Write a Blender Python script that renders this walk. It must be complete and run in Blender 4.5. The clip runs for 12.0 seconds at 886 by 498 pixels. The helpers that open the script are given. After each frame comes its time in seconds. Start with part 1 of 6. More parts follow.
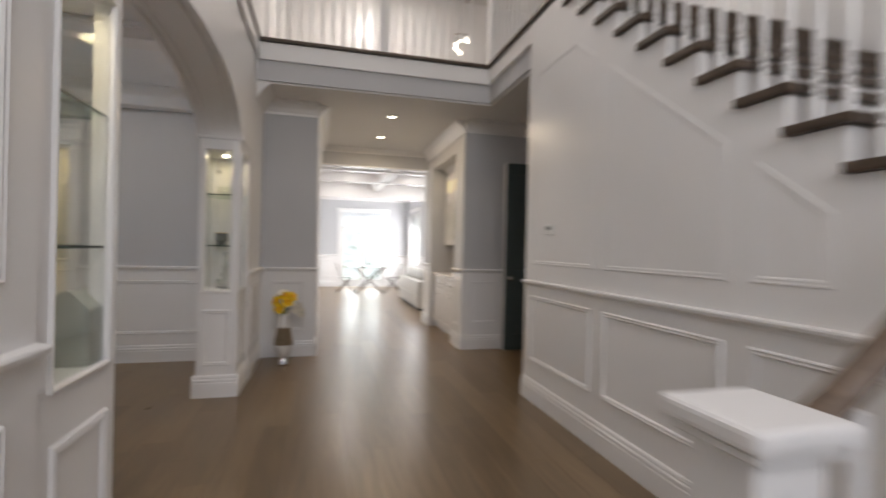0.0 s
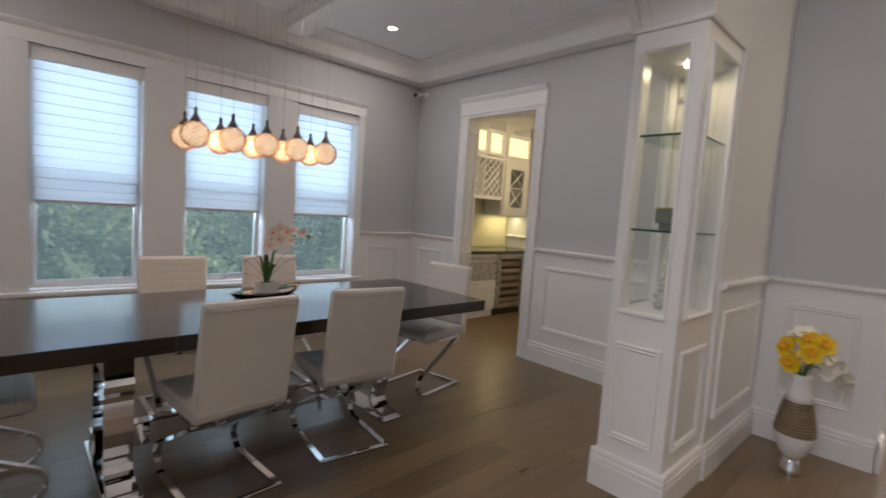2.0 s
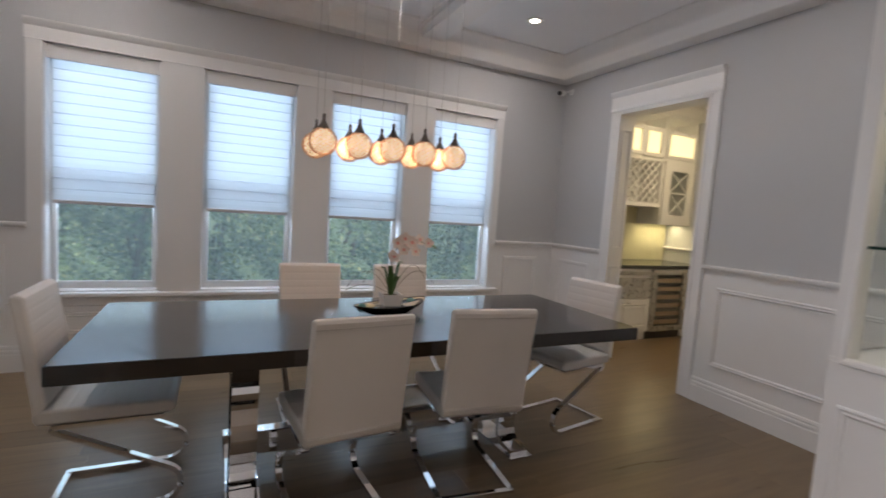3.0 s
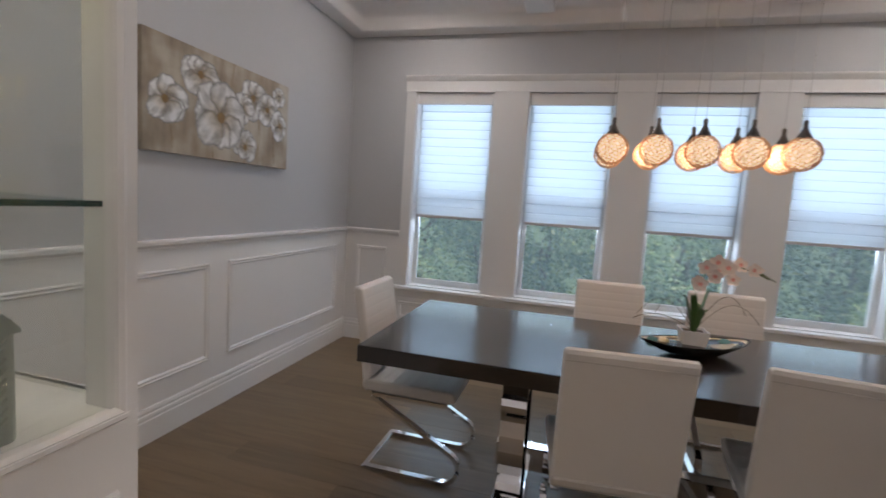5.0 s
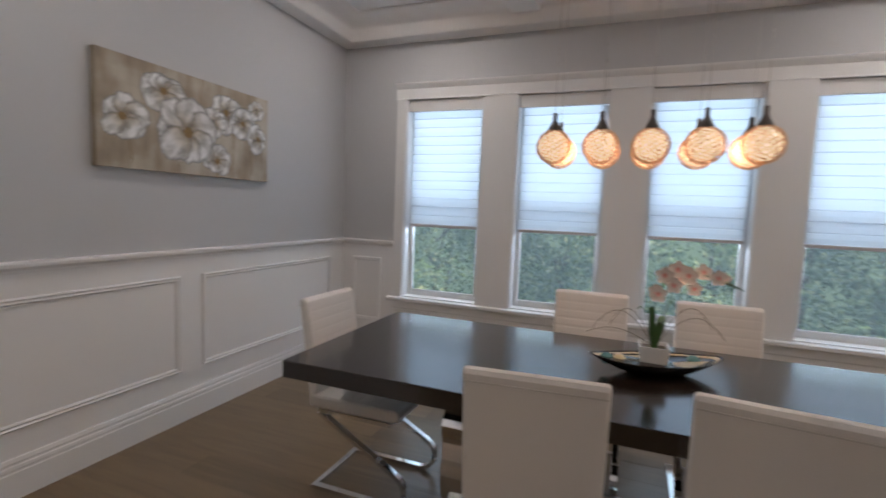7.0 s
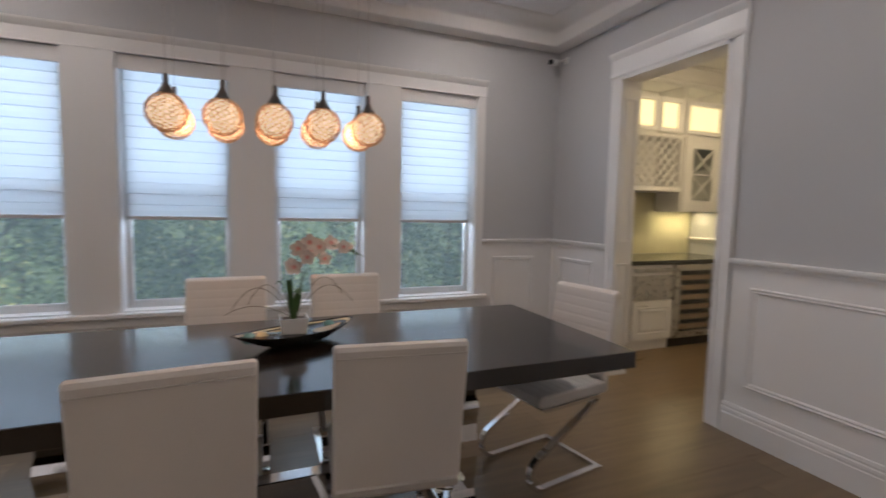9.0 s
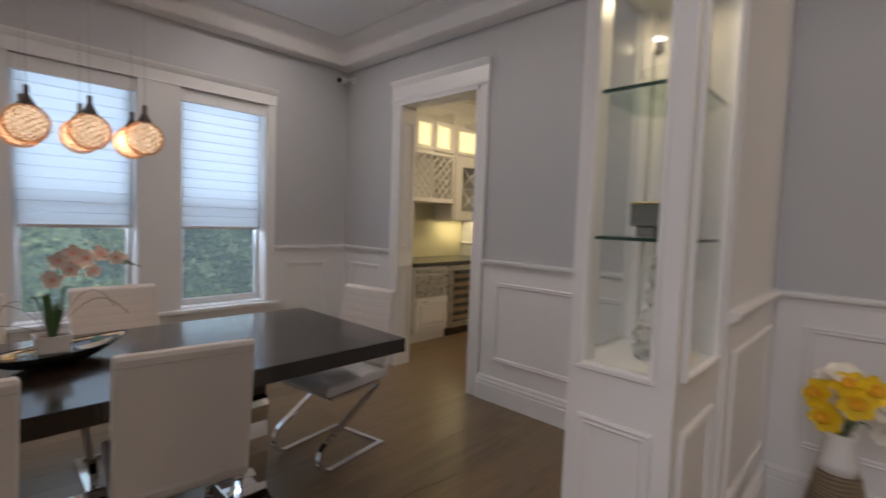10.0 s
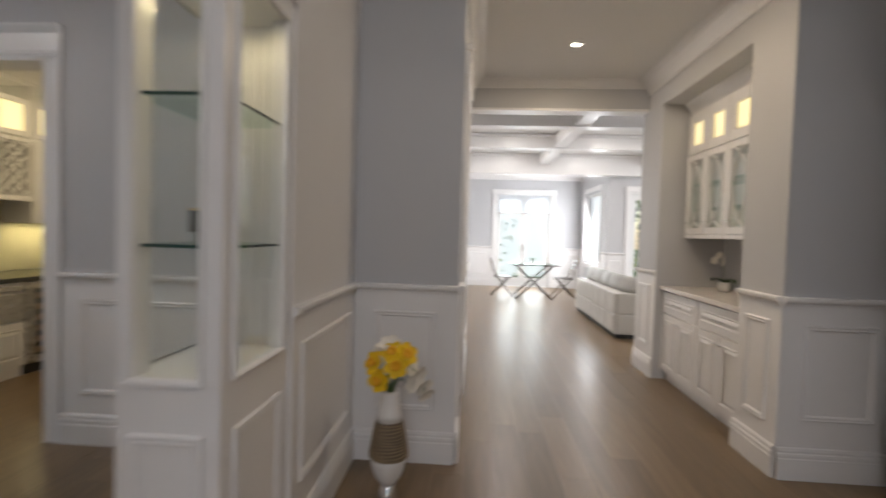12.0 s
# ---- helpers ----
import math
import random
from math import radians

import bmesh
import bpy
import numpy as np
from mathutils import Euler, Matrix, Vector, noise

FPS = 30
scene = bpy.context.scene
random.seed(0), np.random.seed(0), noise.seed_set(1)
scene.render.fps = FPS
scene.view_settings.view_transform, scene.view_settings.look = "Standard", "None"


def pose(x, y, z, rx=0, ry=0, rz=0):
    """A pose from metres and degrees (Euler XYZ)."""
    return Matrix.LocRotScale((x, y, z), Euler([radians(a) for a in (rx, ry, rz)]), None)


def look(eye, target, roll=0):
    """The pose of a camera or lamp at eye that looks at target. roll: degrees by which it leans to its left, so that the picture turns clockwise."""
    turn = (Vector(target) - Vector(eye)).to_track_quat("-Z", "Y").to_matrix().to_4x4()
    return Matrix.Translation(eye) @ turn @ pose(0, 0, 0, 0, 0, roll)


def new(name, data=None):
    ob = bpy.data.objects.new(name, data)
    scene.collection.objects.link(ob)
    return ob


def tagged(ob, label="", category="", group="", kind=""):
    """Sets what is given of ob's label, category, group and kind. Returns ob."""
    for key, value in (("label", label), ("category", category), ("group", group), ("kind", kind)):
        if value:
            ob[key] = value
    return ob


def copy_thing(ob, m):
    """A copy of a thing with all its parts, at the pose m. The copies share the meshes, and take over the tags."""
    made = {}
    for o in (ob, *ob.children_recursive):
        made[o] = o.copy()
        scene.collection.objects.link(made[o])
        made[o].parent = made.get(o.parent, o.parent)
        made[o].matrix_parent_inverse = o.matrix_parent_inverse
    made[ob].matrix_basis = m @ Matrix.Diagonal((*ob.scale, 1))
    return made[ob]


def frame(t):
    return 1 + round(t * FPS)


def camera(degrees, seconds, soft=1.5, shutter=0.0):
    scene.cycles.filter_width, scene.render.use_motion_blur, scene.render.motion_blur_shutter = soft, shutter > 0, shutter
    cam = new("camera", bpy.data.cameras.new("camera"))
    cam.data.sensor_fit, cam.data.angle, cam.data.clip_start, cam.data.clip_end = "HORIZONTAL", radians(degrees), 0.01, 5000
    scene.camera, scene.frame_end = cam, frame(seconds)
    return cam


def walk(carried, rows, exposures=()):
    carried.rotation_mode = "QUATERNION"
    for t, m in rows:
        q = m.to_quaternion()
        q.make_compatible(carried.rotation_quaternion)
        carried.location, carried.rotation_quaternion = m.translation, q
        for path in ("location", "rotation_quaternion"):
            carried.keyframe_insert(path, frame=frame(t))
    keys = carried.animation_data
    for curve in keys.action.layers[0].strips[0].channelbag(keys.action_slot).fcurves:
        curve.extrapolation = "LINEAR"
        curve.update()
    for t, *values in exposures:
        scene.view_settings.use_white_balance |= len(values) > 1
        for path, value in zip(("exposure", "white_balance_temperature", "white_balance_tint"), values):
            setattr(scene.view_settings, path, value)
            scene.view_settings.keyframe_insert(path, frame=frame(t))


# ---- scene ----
cam = camera(87.1, 12.0, soft=1.6, shutter=0.5)
PATH = [
    (0, (-0.384, 0.159, 1.347), (0.114, 2.096, 1.345), 1.3),
    (0.5, (-0.308, 0.892, 1.404), (-0.39, 2.89, 1.376), 1.4),
    (1, (-0.206, 1.59, 1.385), (-0.677, 3.532, 1.303), 2.4),
    (1.5, (-0.314, 2.207, 1.362), (-1.49, 3.821, 1.25), 3.6),
    (2, (-0.328, 2.381, 1.342), (-1.782, 3.747, 1.189), 3.9),
    (2.5, (-0.44, 2.514, 1.331), (-2.093, 3.629, 1.172), 4.0),
    (3, (-0.567, 2.62, 1.352), (-2.362, 3.487, 1.19), 3.9),
    (3.5, (-0.631, 2.675, 1.348), (-2.553, 3.197, 1.164), 3.4),
    (3.7, (-0.647, 2.696, 1.352), (-2.605, 3.059, 1.164), 3.5),
    (5.5, (-0.764, 2.992, 1.371), (-2.591, 2.2, 1.184), 3.0),
    (6, (-0.837, 3.059, 1.371), (-2.583, 2.097, 1.204), 2.2),
    (6.5, (-0.92, 3.198, 1.386), (-2.696, 2.293, 1.223), 2.8),
    (7, (-0.978, 3.338, 1.381), (-2.839, 2.626, 1.213), 2.3),
    (7.2, (-0.992, 3.366, 1.348), (-2.898, 2.78, 1.191), 1.7),
    (8.8, (-1.015, 3.356, 1.330), (-2.921, 3.936, 1.156), 1.4),
    (9, (-0.996, 3.334, 1.327), (-2.841, 4.088, 1.163), 1.2),
    (9.5, (-0.866, 3.31, 1.362), (-2.519, 4.427, 1.214), 1.5),
    (10, (-0.712, 3.234, 1.363), (-2.087, 4.681, 1.24), 2.0),
    (10.5, (-0.588, 3.128, 1.374), (-1.651, 4.818, 1.252), 2.2),
    (11, (-0.513, 3.068, 1.376), (-1.319, 4.896, 1.278), 2.3),
    (11.5, (-0.461, 3.036, 1.384), (-1.038, 4.95, 1.306), 2.2),
    (12, (-0.381, 3.304, 1.388), (-0.516, 5.298, 1.321), 1.7),
]
walk(cam, [(t, look(eye, target, roll)) for t, eye, target, roll in PATH], exposures=[(0, -0.03, 6500, 12), (1, 0.03, 6480, 12), (3, 0.1, 6400, 14), (7, 0.11, 6420, 14), (9, -0.03, 6520, 16), (10.2, -0.13, 6540, 16), (12, -0.2, 6450, 12)])

# ---- world, sun, large lights ----
world = bpy.data.worlds.new("sky")
scene.world = world
world.use_nodes = True
_sky = world.node_tree.nodes.new("ShaderNodeTexSky")
_sky.sky_type = "NISHITA"
_sky.sun_disc = False
_sky.sun_elevation = radians(54)
_sky.sun_rotation = radians(18.4)
_bg = world.node_tree.nodes["Background"]
_bg.inputs["Strength"].default_value = 0.15
world.node_tree.links.new(_sky.outputs["Color"], _bg.inputs["Color"])
sun = new("sun", bpy.data.lights.new("sun", "SUN"))
sun.data.energy, sun.data.angle, sun.data.color = 5.0, radians(0.5), (1.0, 0.95, 0.88)
sun.matrix_world = look((3, 9, 13), (0, 0, 0))


def area_lamp(name, m, sx, sy, power, colour, parent=None, shape="RECTANGLE"):
    data = bpy.data.lights.new(name, "AREA")
    data.shape, data.size, data.size_y, data.energy, data.color = shape, sx, sy, power, colour
    ob = new(name, data)
    ob.matrix_world = m
    if parent:
        ob.parent = parent
        ob.matrix_parent_inverse = parent.matrix_world.inverted()
    return ob


# daylight behind the blinds, in the window openings
WX = -4.80
WIN_Y = [1.841, 2.839, 3.836, 4.834]
for wy in WIN_Y:
    area_lamp("window_daylight", look((WX - 0.16, wy, 1.77), (0, wy, 1.77)), 0.68, 1.02, 4.7, (0.58, 0.76, 1.0))
    area_lamp("window_daylight", look((WX - 0.16, wy, 0.93), (0, wy, 0.83)), 0.62, 0.60, 1.2, (0.66, 0.84, 1.0))
    # the open sky above the hedge, falling steeply on sill and jambs
    area_lamp("window_skylight", look((WX - 0.098, wy, 1.232), (WX - 0.08, wy, 0.5)), 0.58, 0.03, 1.7, (0.62, 0.80, 1.0))
# daylight through the entry glazing behind the walker and through the living room's side glazing
area_lamp("entry_daylight", look((0.1, -2.56, 3.9), (0.1, 2.2, 0.6)), 2.1, 1.8, 96, (0.97, 0.95, 0.95))
area_lamp("garden_daylight", look((6.9, 11.3, 1.5), (0, 11.3, 0.9)), 3.6, 2.4, 230, (0.93, 0.97, 1.0))
area_lamp("terrace_daylight", look((0.92, 16.75, 1.35), (0.9, 10, 0.5)), 1.5, 2.4, 55, (0.95, 0.98, 1.0))

area_lamp("bay_daylight", look((2.56, 14.8, 1.6), (0, 14.8, 1.2)), 1.2, 1.5, 100, (0.95, 0.98, 1.0))

# ---- materials ----


def material(name, colour, rough=0.5, metal=0.0, vary=0.06, scale=6.0, bump=0.02, fine=120.0, spec=0.5, coat=0.0):
    mat = bpy.data.materials.new(name)
    mat.use_nodes = True
    nt = mat.node_tree
    b = nt.nodes["Principled BSDF"]
    b.inputs["Metallic"].default_value = metal
    b.inputs["Specular IOR Level"].default_value = spec
    b.inputs["Coat Weight"].default_value = coat
    tc = nt.nodes.new("ShaderNodeTexCoord")
    n1 = nt.nodes.new("ShaderNodeTexNoise")
    n1.inputs["Scale"].default_value, n1.inputs["Detail"].default_value = scale, 5
    n2 = nt.nodes.new("ShaderNodeTexNoise")
    n2.inputs["Scale"].default_value, n2.inputs["Detail"].default_value = fine, 3
    nt.links.new(tc.outputs["Object"], n1.inputs["Vector"])
    nt.links.new(tc.outputs["Object"], n2.inputs["Vector"])
    mix = nt.nodes.new("ShaderNodeMix")
    mix.data_type = "RGBA"
    mix.inputs[6].default_value = (*[c * (1 - vary) for c in colour], 1)
    mix.inputs[7].default_value = (*[min(1, c * (1 + vary)) for c in colour], 1)
    nt.links.new(n1.outputs["Fac"], mix.inputs[0])
    nt.links.new(mix.outputs[2], b.inputs["Base Color"])
    rr = nt.nodes.new("ShaderNodeMapRange")
    rr.inputs["To Min"].default_value, rr.inputs["To Max"].default_value = max(0.0, rough * 0.82), min(1, rough * 1.18)
    nt.links.new(n1.outputs["Fac"], rr.inputs["Value"])
    nt.links.new(rr.outputs["Result"], b.inputs["Roughness"])
    if bump:
        bp = nt.nodes.new("ShaderNodeBump")
        bp.inputs["Strength"].default_value, bp.inputs["Distance"].default_value = min(1, bump * 5), 0.002
        nt.links.new(n2.outputs["Fac"], bp.inputs["Height"])
        nt.links.new(bp.outputs["Normal"], b.inputs["Normal"])
    return mat


def glow(name, colour, strength):
    mat = bpy.data.materials.new(name)
    mat.use_nodes = True
    b = mat.node_tree.nodes["Principled BSDF"]
    b.inputs["Base Color"].default_value = (*colour, 1)
    b.inputs["Emission Color"].default_value = (*colour, 1)
    b.inputs["Emission Strength"].default_value = strength
    return mat


def glass_material(name, tint=(0.93, 0.98, 0.96), washout=0.0):
    mat = bpy.data.materials.new(name)
    mat.use_nodes = True
    nt = mat.node_tree
    out = nt.nodes["Material Output"]
    nt.nodes.remove(nt.nodes["Principled BSDF"])
    tr, gl, mx, fr, pw, ad = (nt.nodes.new(k) for k in ("ShaderNodeBsdfTransparent", "ShaderNodeBsdfGlossy", "ShaderNodeMixShader", "ShaderNodeLayerWeight", "ShaderNodeMath", "ShaderNodeMath"))
    tr.inputs["Color"].default_value = (*tint, 1)
    gl.inputs["Roughness"].default_value = 0.02
    pw.operation, pw.inputs[1].default_value = "POWER", 4.0
    ad.operation, ad.inputs[1].default_value, ad.inputs[2].default_value = "MULTIPLY_ADD", 0.6, 0.03
    nt.links.new(fr.outputs["Facing"], pw.inputs[0])
    nt.links.new(pw.outputs[0], ad.inputs[0])
    nt.links.new(ad.outputs[0], mx.inputs["Fac"])
    nt.links.new(tr.outputs["BSDF"], mx.inputs[1])
    nt.links.new(gl.outputs["BSDF"], mx.inputs[2])
    nt.links.new(mx.outputs["Shader"], out.inputs["Surface"])
    # a pale translucent share put in the pane to brighten the view behind
    if washout:
        tl, m2 = nt.nodes.new("ShaderNodeBsdfTranslucent"), nt.nodes.new("ShaderNodeMixShader")
        tl.inputs["Color"].default_value = (0.80, 0.90, 0.90, 1)
        m2.inputs["Fac"].default_value = washout
        nt.links.new(mx.outputs["Shader"], m2.inputs[1])
        nt.links.new(tl.outputs["BSDF"], m2.inputs[2])
        nt.links.new(m2.outputs["Shader"], out.inputs["Surface"])
    return mat


def wood(name, dark, light, grain=(14.0, 1.2, 14.0), rough=0.4, random_amount=0.0, coat=0.0, bump=0.15):
    mat = bpy.data.materials.new(name)
    mat.use_nodes = True
    nt = mat.node_tree
    b = nt.nodes["Principled BSDF"]
    b.inputs["Coat Weight"].default_value = coat
    b.inputs["Coat Roughness"].default_value = 0.12
    tc, info, off, mp = (nt.nodes.new(k) for k in ("ShaderNodeTexCoord", "ShaderNodeObjectInfo", "ShaderNodeVectorMath", "ShaderNodeMapping"))
    off.operation = "ADD"
    mul = nt.nodes.new("ShaderNodeMath")
    mul.operation, mul.inputs[1].default_value = "MULTIPLY", 37.0
    nt.links.new(info.outputs["Random"], mul.inputs[0])
    nt.links.new(tc.outputs["Object"], off.inputs[0])
    nt.links.new(mul.outputs[0], off.inputs[1])
    mp.inputs["Scale"].default_value = grain
    nt.links.new(off.outputs[0], mp.inputs["Vector"])
    n = nt.nodes.new("ShaderNodeTexNoise")
    n.inputs["Scale"].default_value, n.inputs["Detail"].default_value, n.inputs["Distortion"].default_value = 1.6, 7, 1.2
    nt.links.new(mp.outputs["Vector"], n.inputs["Vector"])
    ramp = nt.nodes.new("ShaderNodeValToRGB")
    ramp.color_ramp.elements[0].position, ramp.color_ramp.elements[1].position = 0.3, 0.72
    ramp.color_ramp.elements[0].color, ramp.color_ramp.elements[1].color = (*dark, 1), (*light, 1)
    nt.links.new(n.outputs["Fac"], ramp.inputs["Fac"])
    hsv = nt.nodes.new("ShaderNodeHueSaturation")
    rng = nt.nodes.new("ShaderNodeMapRange")
    rng.inputs["To Min"].default_value, rng.inputs["To Max"].default_value = 1 - random_amount, 1 + random_amount
    nt.links.new(info.outputs["Random"], rng.inputs["Value"])
    nt.links.new(rng.outputs["Result"], hsv.inputs["Value"])
    nt.links.new(ramp.outputs["Color"], hsv.inputs["Color"])
    nt.links.new(hsv.outputs["Color"], b.inputs["Base Color"])
    rr = nt.nodes.new("ShaderNodeMapRange")
    rr.inputs["To Min"].default_value, rr.inputs["To Max"].default_value = rough * 0.8, rough * 1.25
    nt.links.new(n.outputs["Fac"], rr.inputs["Value"])
    nt.links.new(rr.outputs["Result"], b.inputs["Roughness"])
    bp = nt.nodes.new("ShaderNodeBump")
    bp.inputs["Strength"].default_value, bp.inputs["Distance"].default_value = bump, 0.001
    nt.links.new(n.outputs["Fac"], bp.inputs["Height"])
    nt.links.new(bp.outputs["Normal"], b.inputs["Normal"])
    return mat


def translucent(name, colour, share=0.6):
    mat = bpy.data.materials.new(name)
    mat.use_nodes = True
    nt = mat.node_tree
    out = nt.nodes["Material Output"]
    nt.nodes.remove(nt.nodes["Principled BSDF"])
    d, tl, mx = (nt.nodes.new(k) for k in ("ShaderNodeBsdfDiffuse", "ShaderNodeBsdfTranslucent", "ShaderNodeMixShader"))
    d.inputs["Color"].default_value = tl.inputs["Color"].default_value = (*colour, 1)
    mx.inputs["Fac"].default_value = share
    nt.links.new(d.outputs["BSDF"], mx.inputs[1])
    nt.links.new(tl.outputs["BSDF"], mx.inputs[2])
    nt.links.new(mx.outputs["Shader"], out.inputs["Surface"])
    return mat


WALL = material("grey_wall_paint", (0.515, 0.513, 0.525), 0.55, vary=0.02, scale=1.5, bump=0.05, fine=220)
WHITE = material("white_trim_paint", (0.80, 0.785, 0.78), 0.32, vary=0.015, scale=2.0, bump=0.02, fine=160)
CEIL = material("ceiling_paint", (0.76, 0.75, 0.74), 0.7, vary=0.02, scale=1.2, bump=0.04, fine=200)
TRAY = material("tray_ceiling_paint", (0.82, 0.82, 0.835), 0.65, vary=0.02, scale=1.2, bump=0.04, fine=200)
OAK = wood("oak_planks", (0.146, 0.097, 0.053), (0.204, 0.141, 0.080), (10.0, 0.9, 10.0), 0.30, 0.17, bump=0.04)
ESPRESSO = wood("espresso_veneer", (0.010, 0.007, 0.0055), (0.019, 0.012, 0.009), (12.0, 1.2, 12.0), 0.20, bump=0.015, coat=0.55)
TREAD = wood("walnut_tread", (0.045, 0.028, 0.018), (0.10, 0.066, 0.042), (12.0, 2.0, 12.0), 0.4)
RAILWOOD = wood("brown_handrail", (0.08, 0.05, 0.03), (0.17, 0.11, 0.07), (3.0, 20.0, 20.0), 0.35)
RACKWOOD = wood("beech_rack", (0.26, 0.17, 0.12), (0.40, 0.28, 0.20), (3.0, 20.0, 20.0), 0.4)
LEATHER = material("white_leatherette", (0.74, 0.70, 0.67), 0.42, vary=0.03, scale=5, bump=0.08, fine=260)
# the chair leatherette again, its colour darkened for the shade on the seats
SEATSHADE = material("shaded_seat_leatherette", (0.62, 0.59, 0.565), 0.45, vary=0.03, scale=5, bump=0.08, fine=260)
STITCH = material("stitching", (0.58, 0.54, 0.51), 0.7, bump=0)
CHROME = material("chrome", (0.82, 0.82, 0.83), 0.06, 1.0, vary=0.02, bump=0)
STEEL = material("brushed_steel", (0.52, 0.51, 0.49), 0.28, 1.0, vary=0.05, scale=20, bump=0.02)
BRONZE = material("dark_nickel", (0.16, 0.14, 0.13), 0.3, 0.9, bump=0)
GLASS = glass_material("clear_glass", (0.975, 0.985, 0.972))
PANE = glass_material("window_glass", (0.97, 0.99, 0.99), washout=0.085)
SHELFGLASS = glass_material("shelf_glass", (0.86, 0.94, 0.91))
GLASSEDGE = material("green_glass_edge", (0.02, 0.055, 0.045), 0.15, bump=0)
BLIND = translucent("blind_fabric", (0.86, 0.88, 0.90), 0.62)
BLINDRAIL = material("blind_rail", (0.55, 0.50, 0.48), 0.5, bump=0)
DOORPAINT = material("dark_slate_door_paint", (0.062, 0.086, 0.090), 0.38, vary=0.06, scale=3)
STONE = material("dark_counter", (0.045, 0.045, 0.043), 0.2, vary=0.3, scale=60, bump=0)
QUARTZ = material("pale_counter", (0.72, 0.68, 0.64), 0.22, vary=0.05, scale=12, bump=0)
SPLASH = material("glazed_backsplash", (0.62, 0.58, 0.40), 0.15, vary=0.08, scale=9, bump=0)
CAN = glow("downlight_lens", (1.0, 0.90, 0.72), 14.0)
SHADEGLOW = glow("pendant_inner_glass", (1.0, 0.78, 0.52), 0.95)
# transom panes emit by themselves, standing in for lamps inside the cabinets
TRANSOM = glow("glowing_transom", (1.0, 0.87, 0.50), 0.85)
WIRE = translucent("champagne_wire", (0.80, 0.58, 0.38), 0.30)
CERAMIC = material("white_glazed_ceramic", (0.78, 0.76, 0.74), 0.16, vary=0.02, bump=0)
RAFFIA = material("raffia_wrap", (0.27, 0.20, 0.12), 0.8, vary=0.4, scale=30, bump=0.2)
YELLOW = material("yellow_petal", (0.86, 0.58, 0.015), 0.6, vary=0.15, scale=20)
BLUSH = material("deep_blush_centre", (0.80, 0.36, 0.30), 0.55, vary=0.12, scale=30)
ORANGE = material("orange_flower_cup", (0.84, 0.42, 0.01), 0.6, vary=0.15, scale=20)
WHITEPETAL = material("cream_petal", (0.82, 0.77, 0.68), 0.6, vary=0.06, scale=20)
PINKPETAL = material("blush_petal", (0.86, 0.73, 0.65), 0.55, vary=0.12, scale=30)
LEAF = material("glossy_leaf", (0.045, 0.11, 0.025), 0.35, vary=0.3, scale=14)
STEM = material("flower_stem", (0.09, 0.12, 0.04), 0.6)
TWIG = material("dry_twig", (0.16, 0.12, 0.08), 0.7)
CRYSTAL = material("cut_crystal", (0.96, 0.97, 0.96), 0.03, vary=0.01, bump=0)
CRYSTAL.node_tree.nodes["Principled BSDF"].inputs["Transmission Weight"].default_value = 0.8
LACQUER = material("black_lacquer", (0.012, 0.012, 0.012), 0.14, bump=0)
GOLD = material("pale_gold", (0.62, 0.50, 0.30), 0.3, 0.7, vary=0.12, scale=25)
SHELLFILL = material("shell_inlay", (0.55, 0.45, 0.30), 0.4, vary=0.45, scale=40, bump=0.1)
TEAL = material("teal_glaze", (0.10, 0.22, 0.21), 0.2, bump=0)
GREYBOX = material("grey_fabric", (0.17, 0.17, 0.165), 0.7, vary=0.12, scale=30, bump=0.1)
LANTERN = material("sage_ceramic", (0.34, 0.37, 0.34), 0.35, vary=0.1, scale=12)
BLACKMETAL = material("black_iron", (0.03, 0.03, 0.03), 0.45, bump=0)
PLASTIC = material("white_plastic", (0.75, 0.75, 0.74), 0.35, bump=0)
MARKDARK = material("thermostat_screen", (0.14, 0.15, 0.15), 0.25, bump=0)
SOFA = material("ivory_leather", (0.60, 0.58, 0.545), 0.4, vary=0.04, scale=5, bump=0.08, fine=240)
PILLOW = material("silver_cushion", (0.36, 0.345, 0.32), 0.32, vary=0.2, scale=10, bump=0.08)
GRASS = material("lawn", (0.07, 0.11, 0.035), 0.9, vary=0.35, scale=8, bump=0.2)
BARK = material("bark", (0.11, 0.085, 0.06), 0.9, vary=0.3, scale=15, bump=0.2)
STUCCO = material("outer_stucco", (0.55, 0.53, 0.50), 0.85, vary=0.05, scale=3)


def leaf_mat():
    mat = translucent("hedge_leaf", (0.075, 0.12, 0.035), 0.15)
    nt = mat.node_tree
    geo = nt.nodes.new("ShaderNodeNewGeometry")
    ramp = nt.nodes.new("ShaderNodeValToRGB")
    e = ramp.color_ramp.elements
    # pale yellow and dark ends put sun specks and shaded gaps into leaf colour
    e[0].color, e[1].color = (0.055, 0.10, 0.06, 1), (0.60, 0.62, 0.32, 1)
    e.new(0.6).color = (0.16, 0.25, 0.12, 1)
    e.new(0.85).color = (0.30, 0.40, 0.18, 1)
    nt.links.new(geo.outputs["Random Per Island"], ramp.inputs["Fac"])
    for n in nt.nodes:
        if n.type in ("BSDF_DIFFUSE", "BSDF_TRANSLUCENT"):
            nt.links.new(ramp.outputs["Color"], n.inputs["Color"])
    return mat


HEDGE = leaf_mat()

# ---- building helpers ----


def box(bm, x0, x1, y0, y1, z0, z1):
    v = [bm.verts.new((x, y, z)) for x in (x0, x1) for y in (y0, y1) for z in (z0, z1)]
    for f in ((0, 1, 3, 2), (4, 6, 7, 5), (0, 4, 5, 1), (2, 3, 7, 6), (0, 2, 6, 4), (1, 5, 7, 3)):
        bm.faces.new([v[i] for i in f])


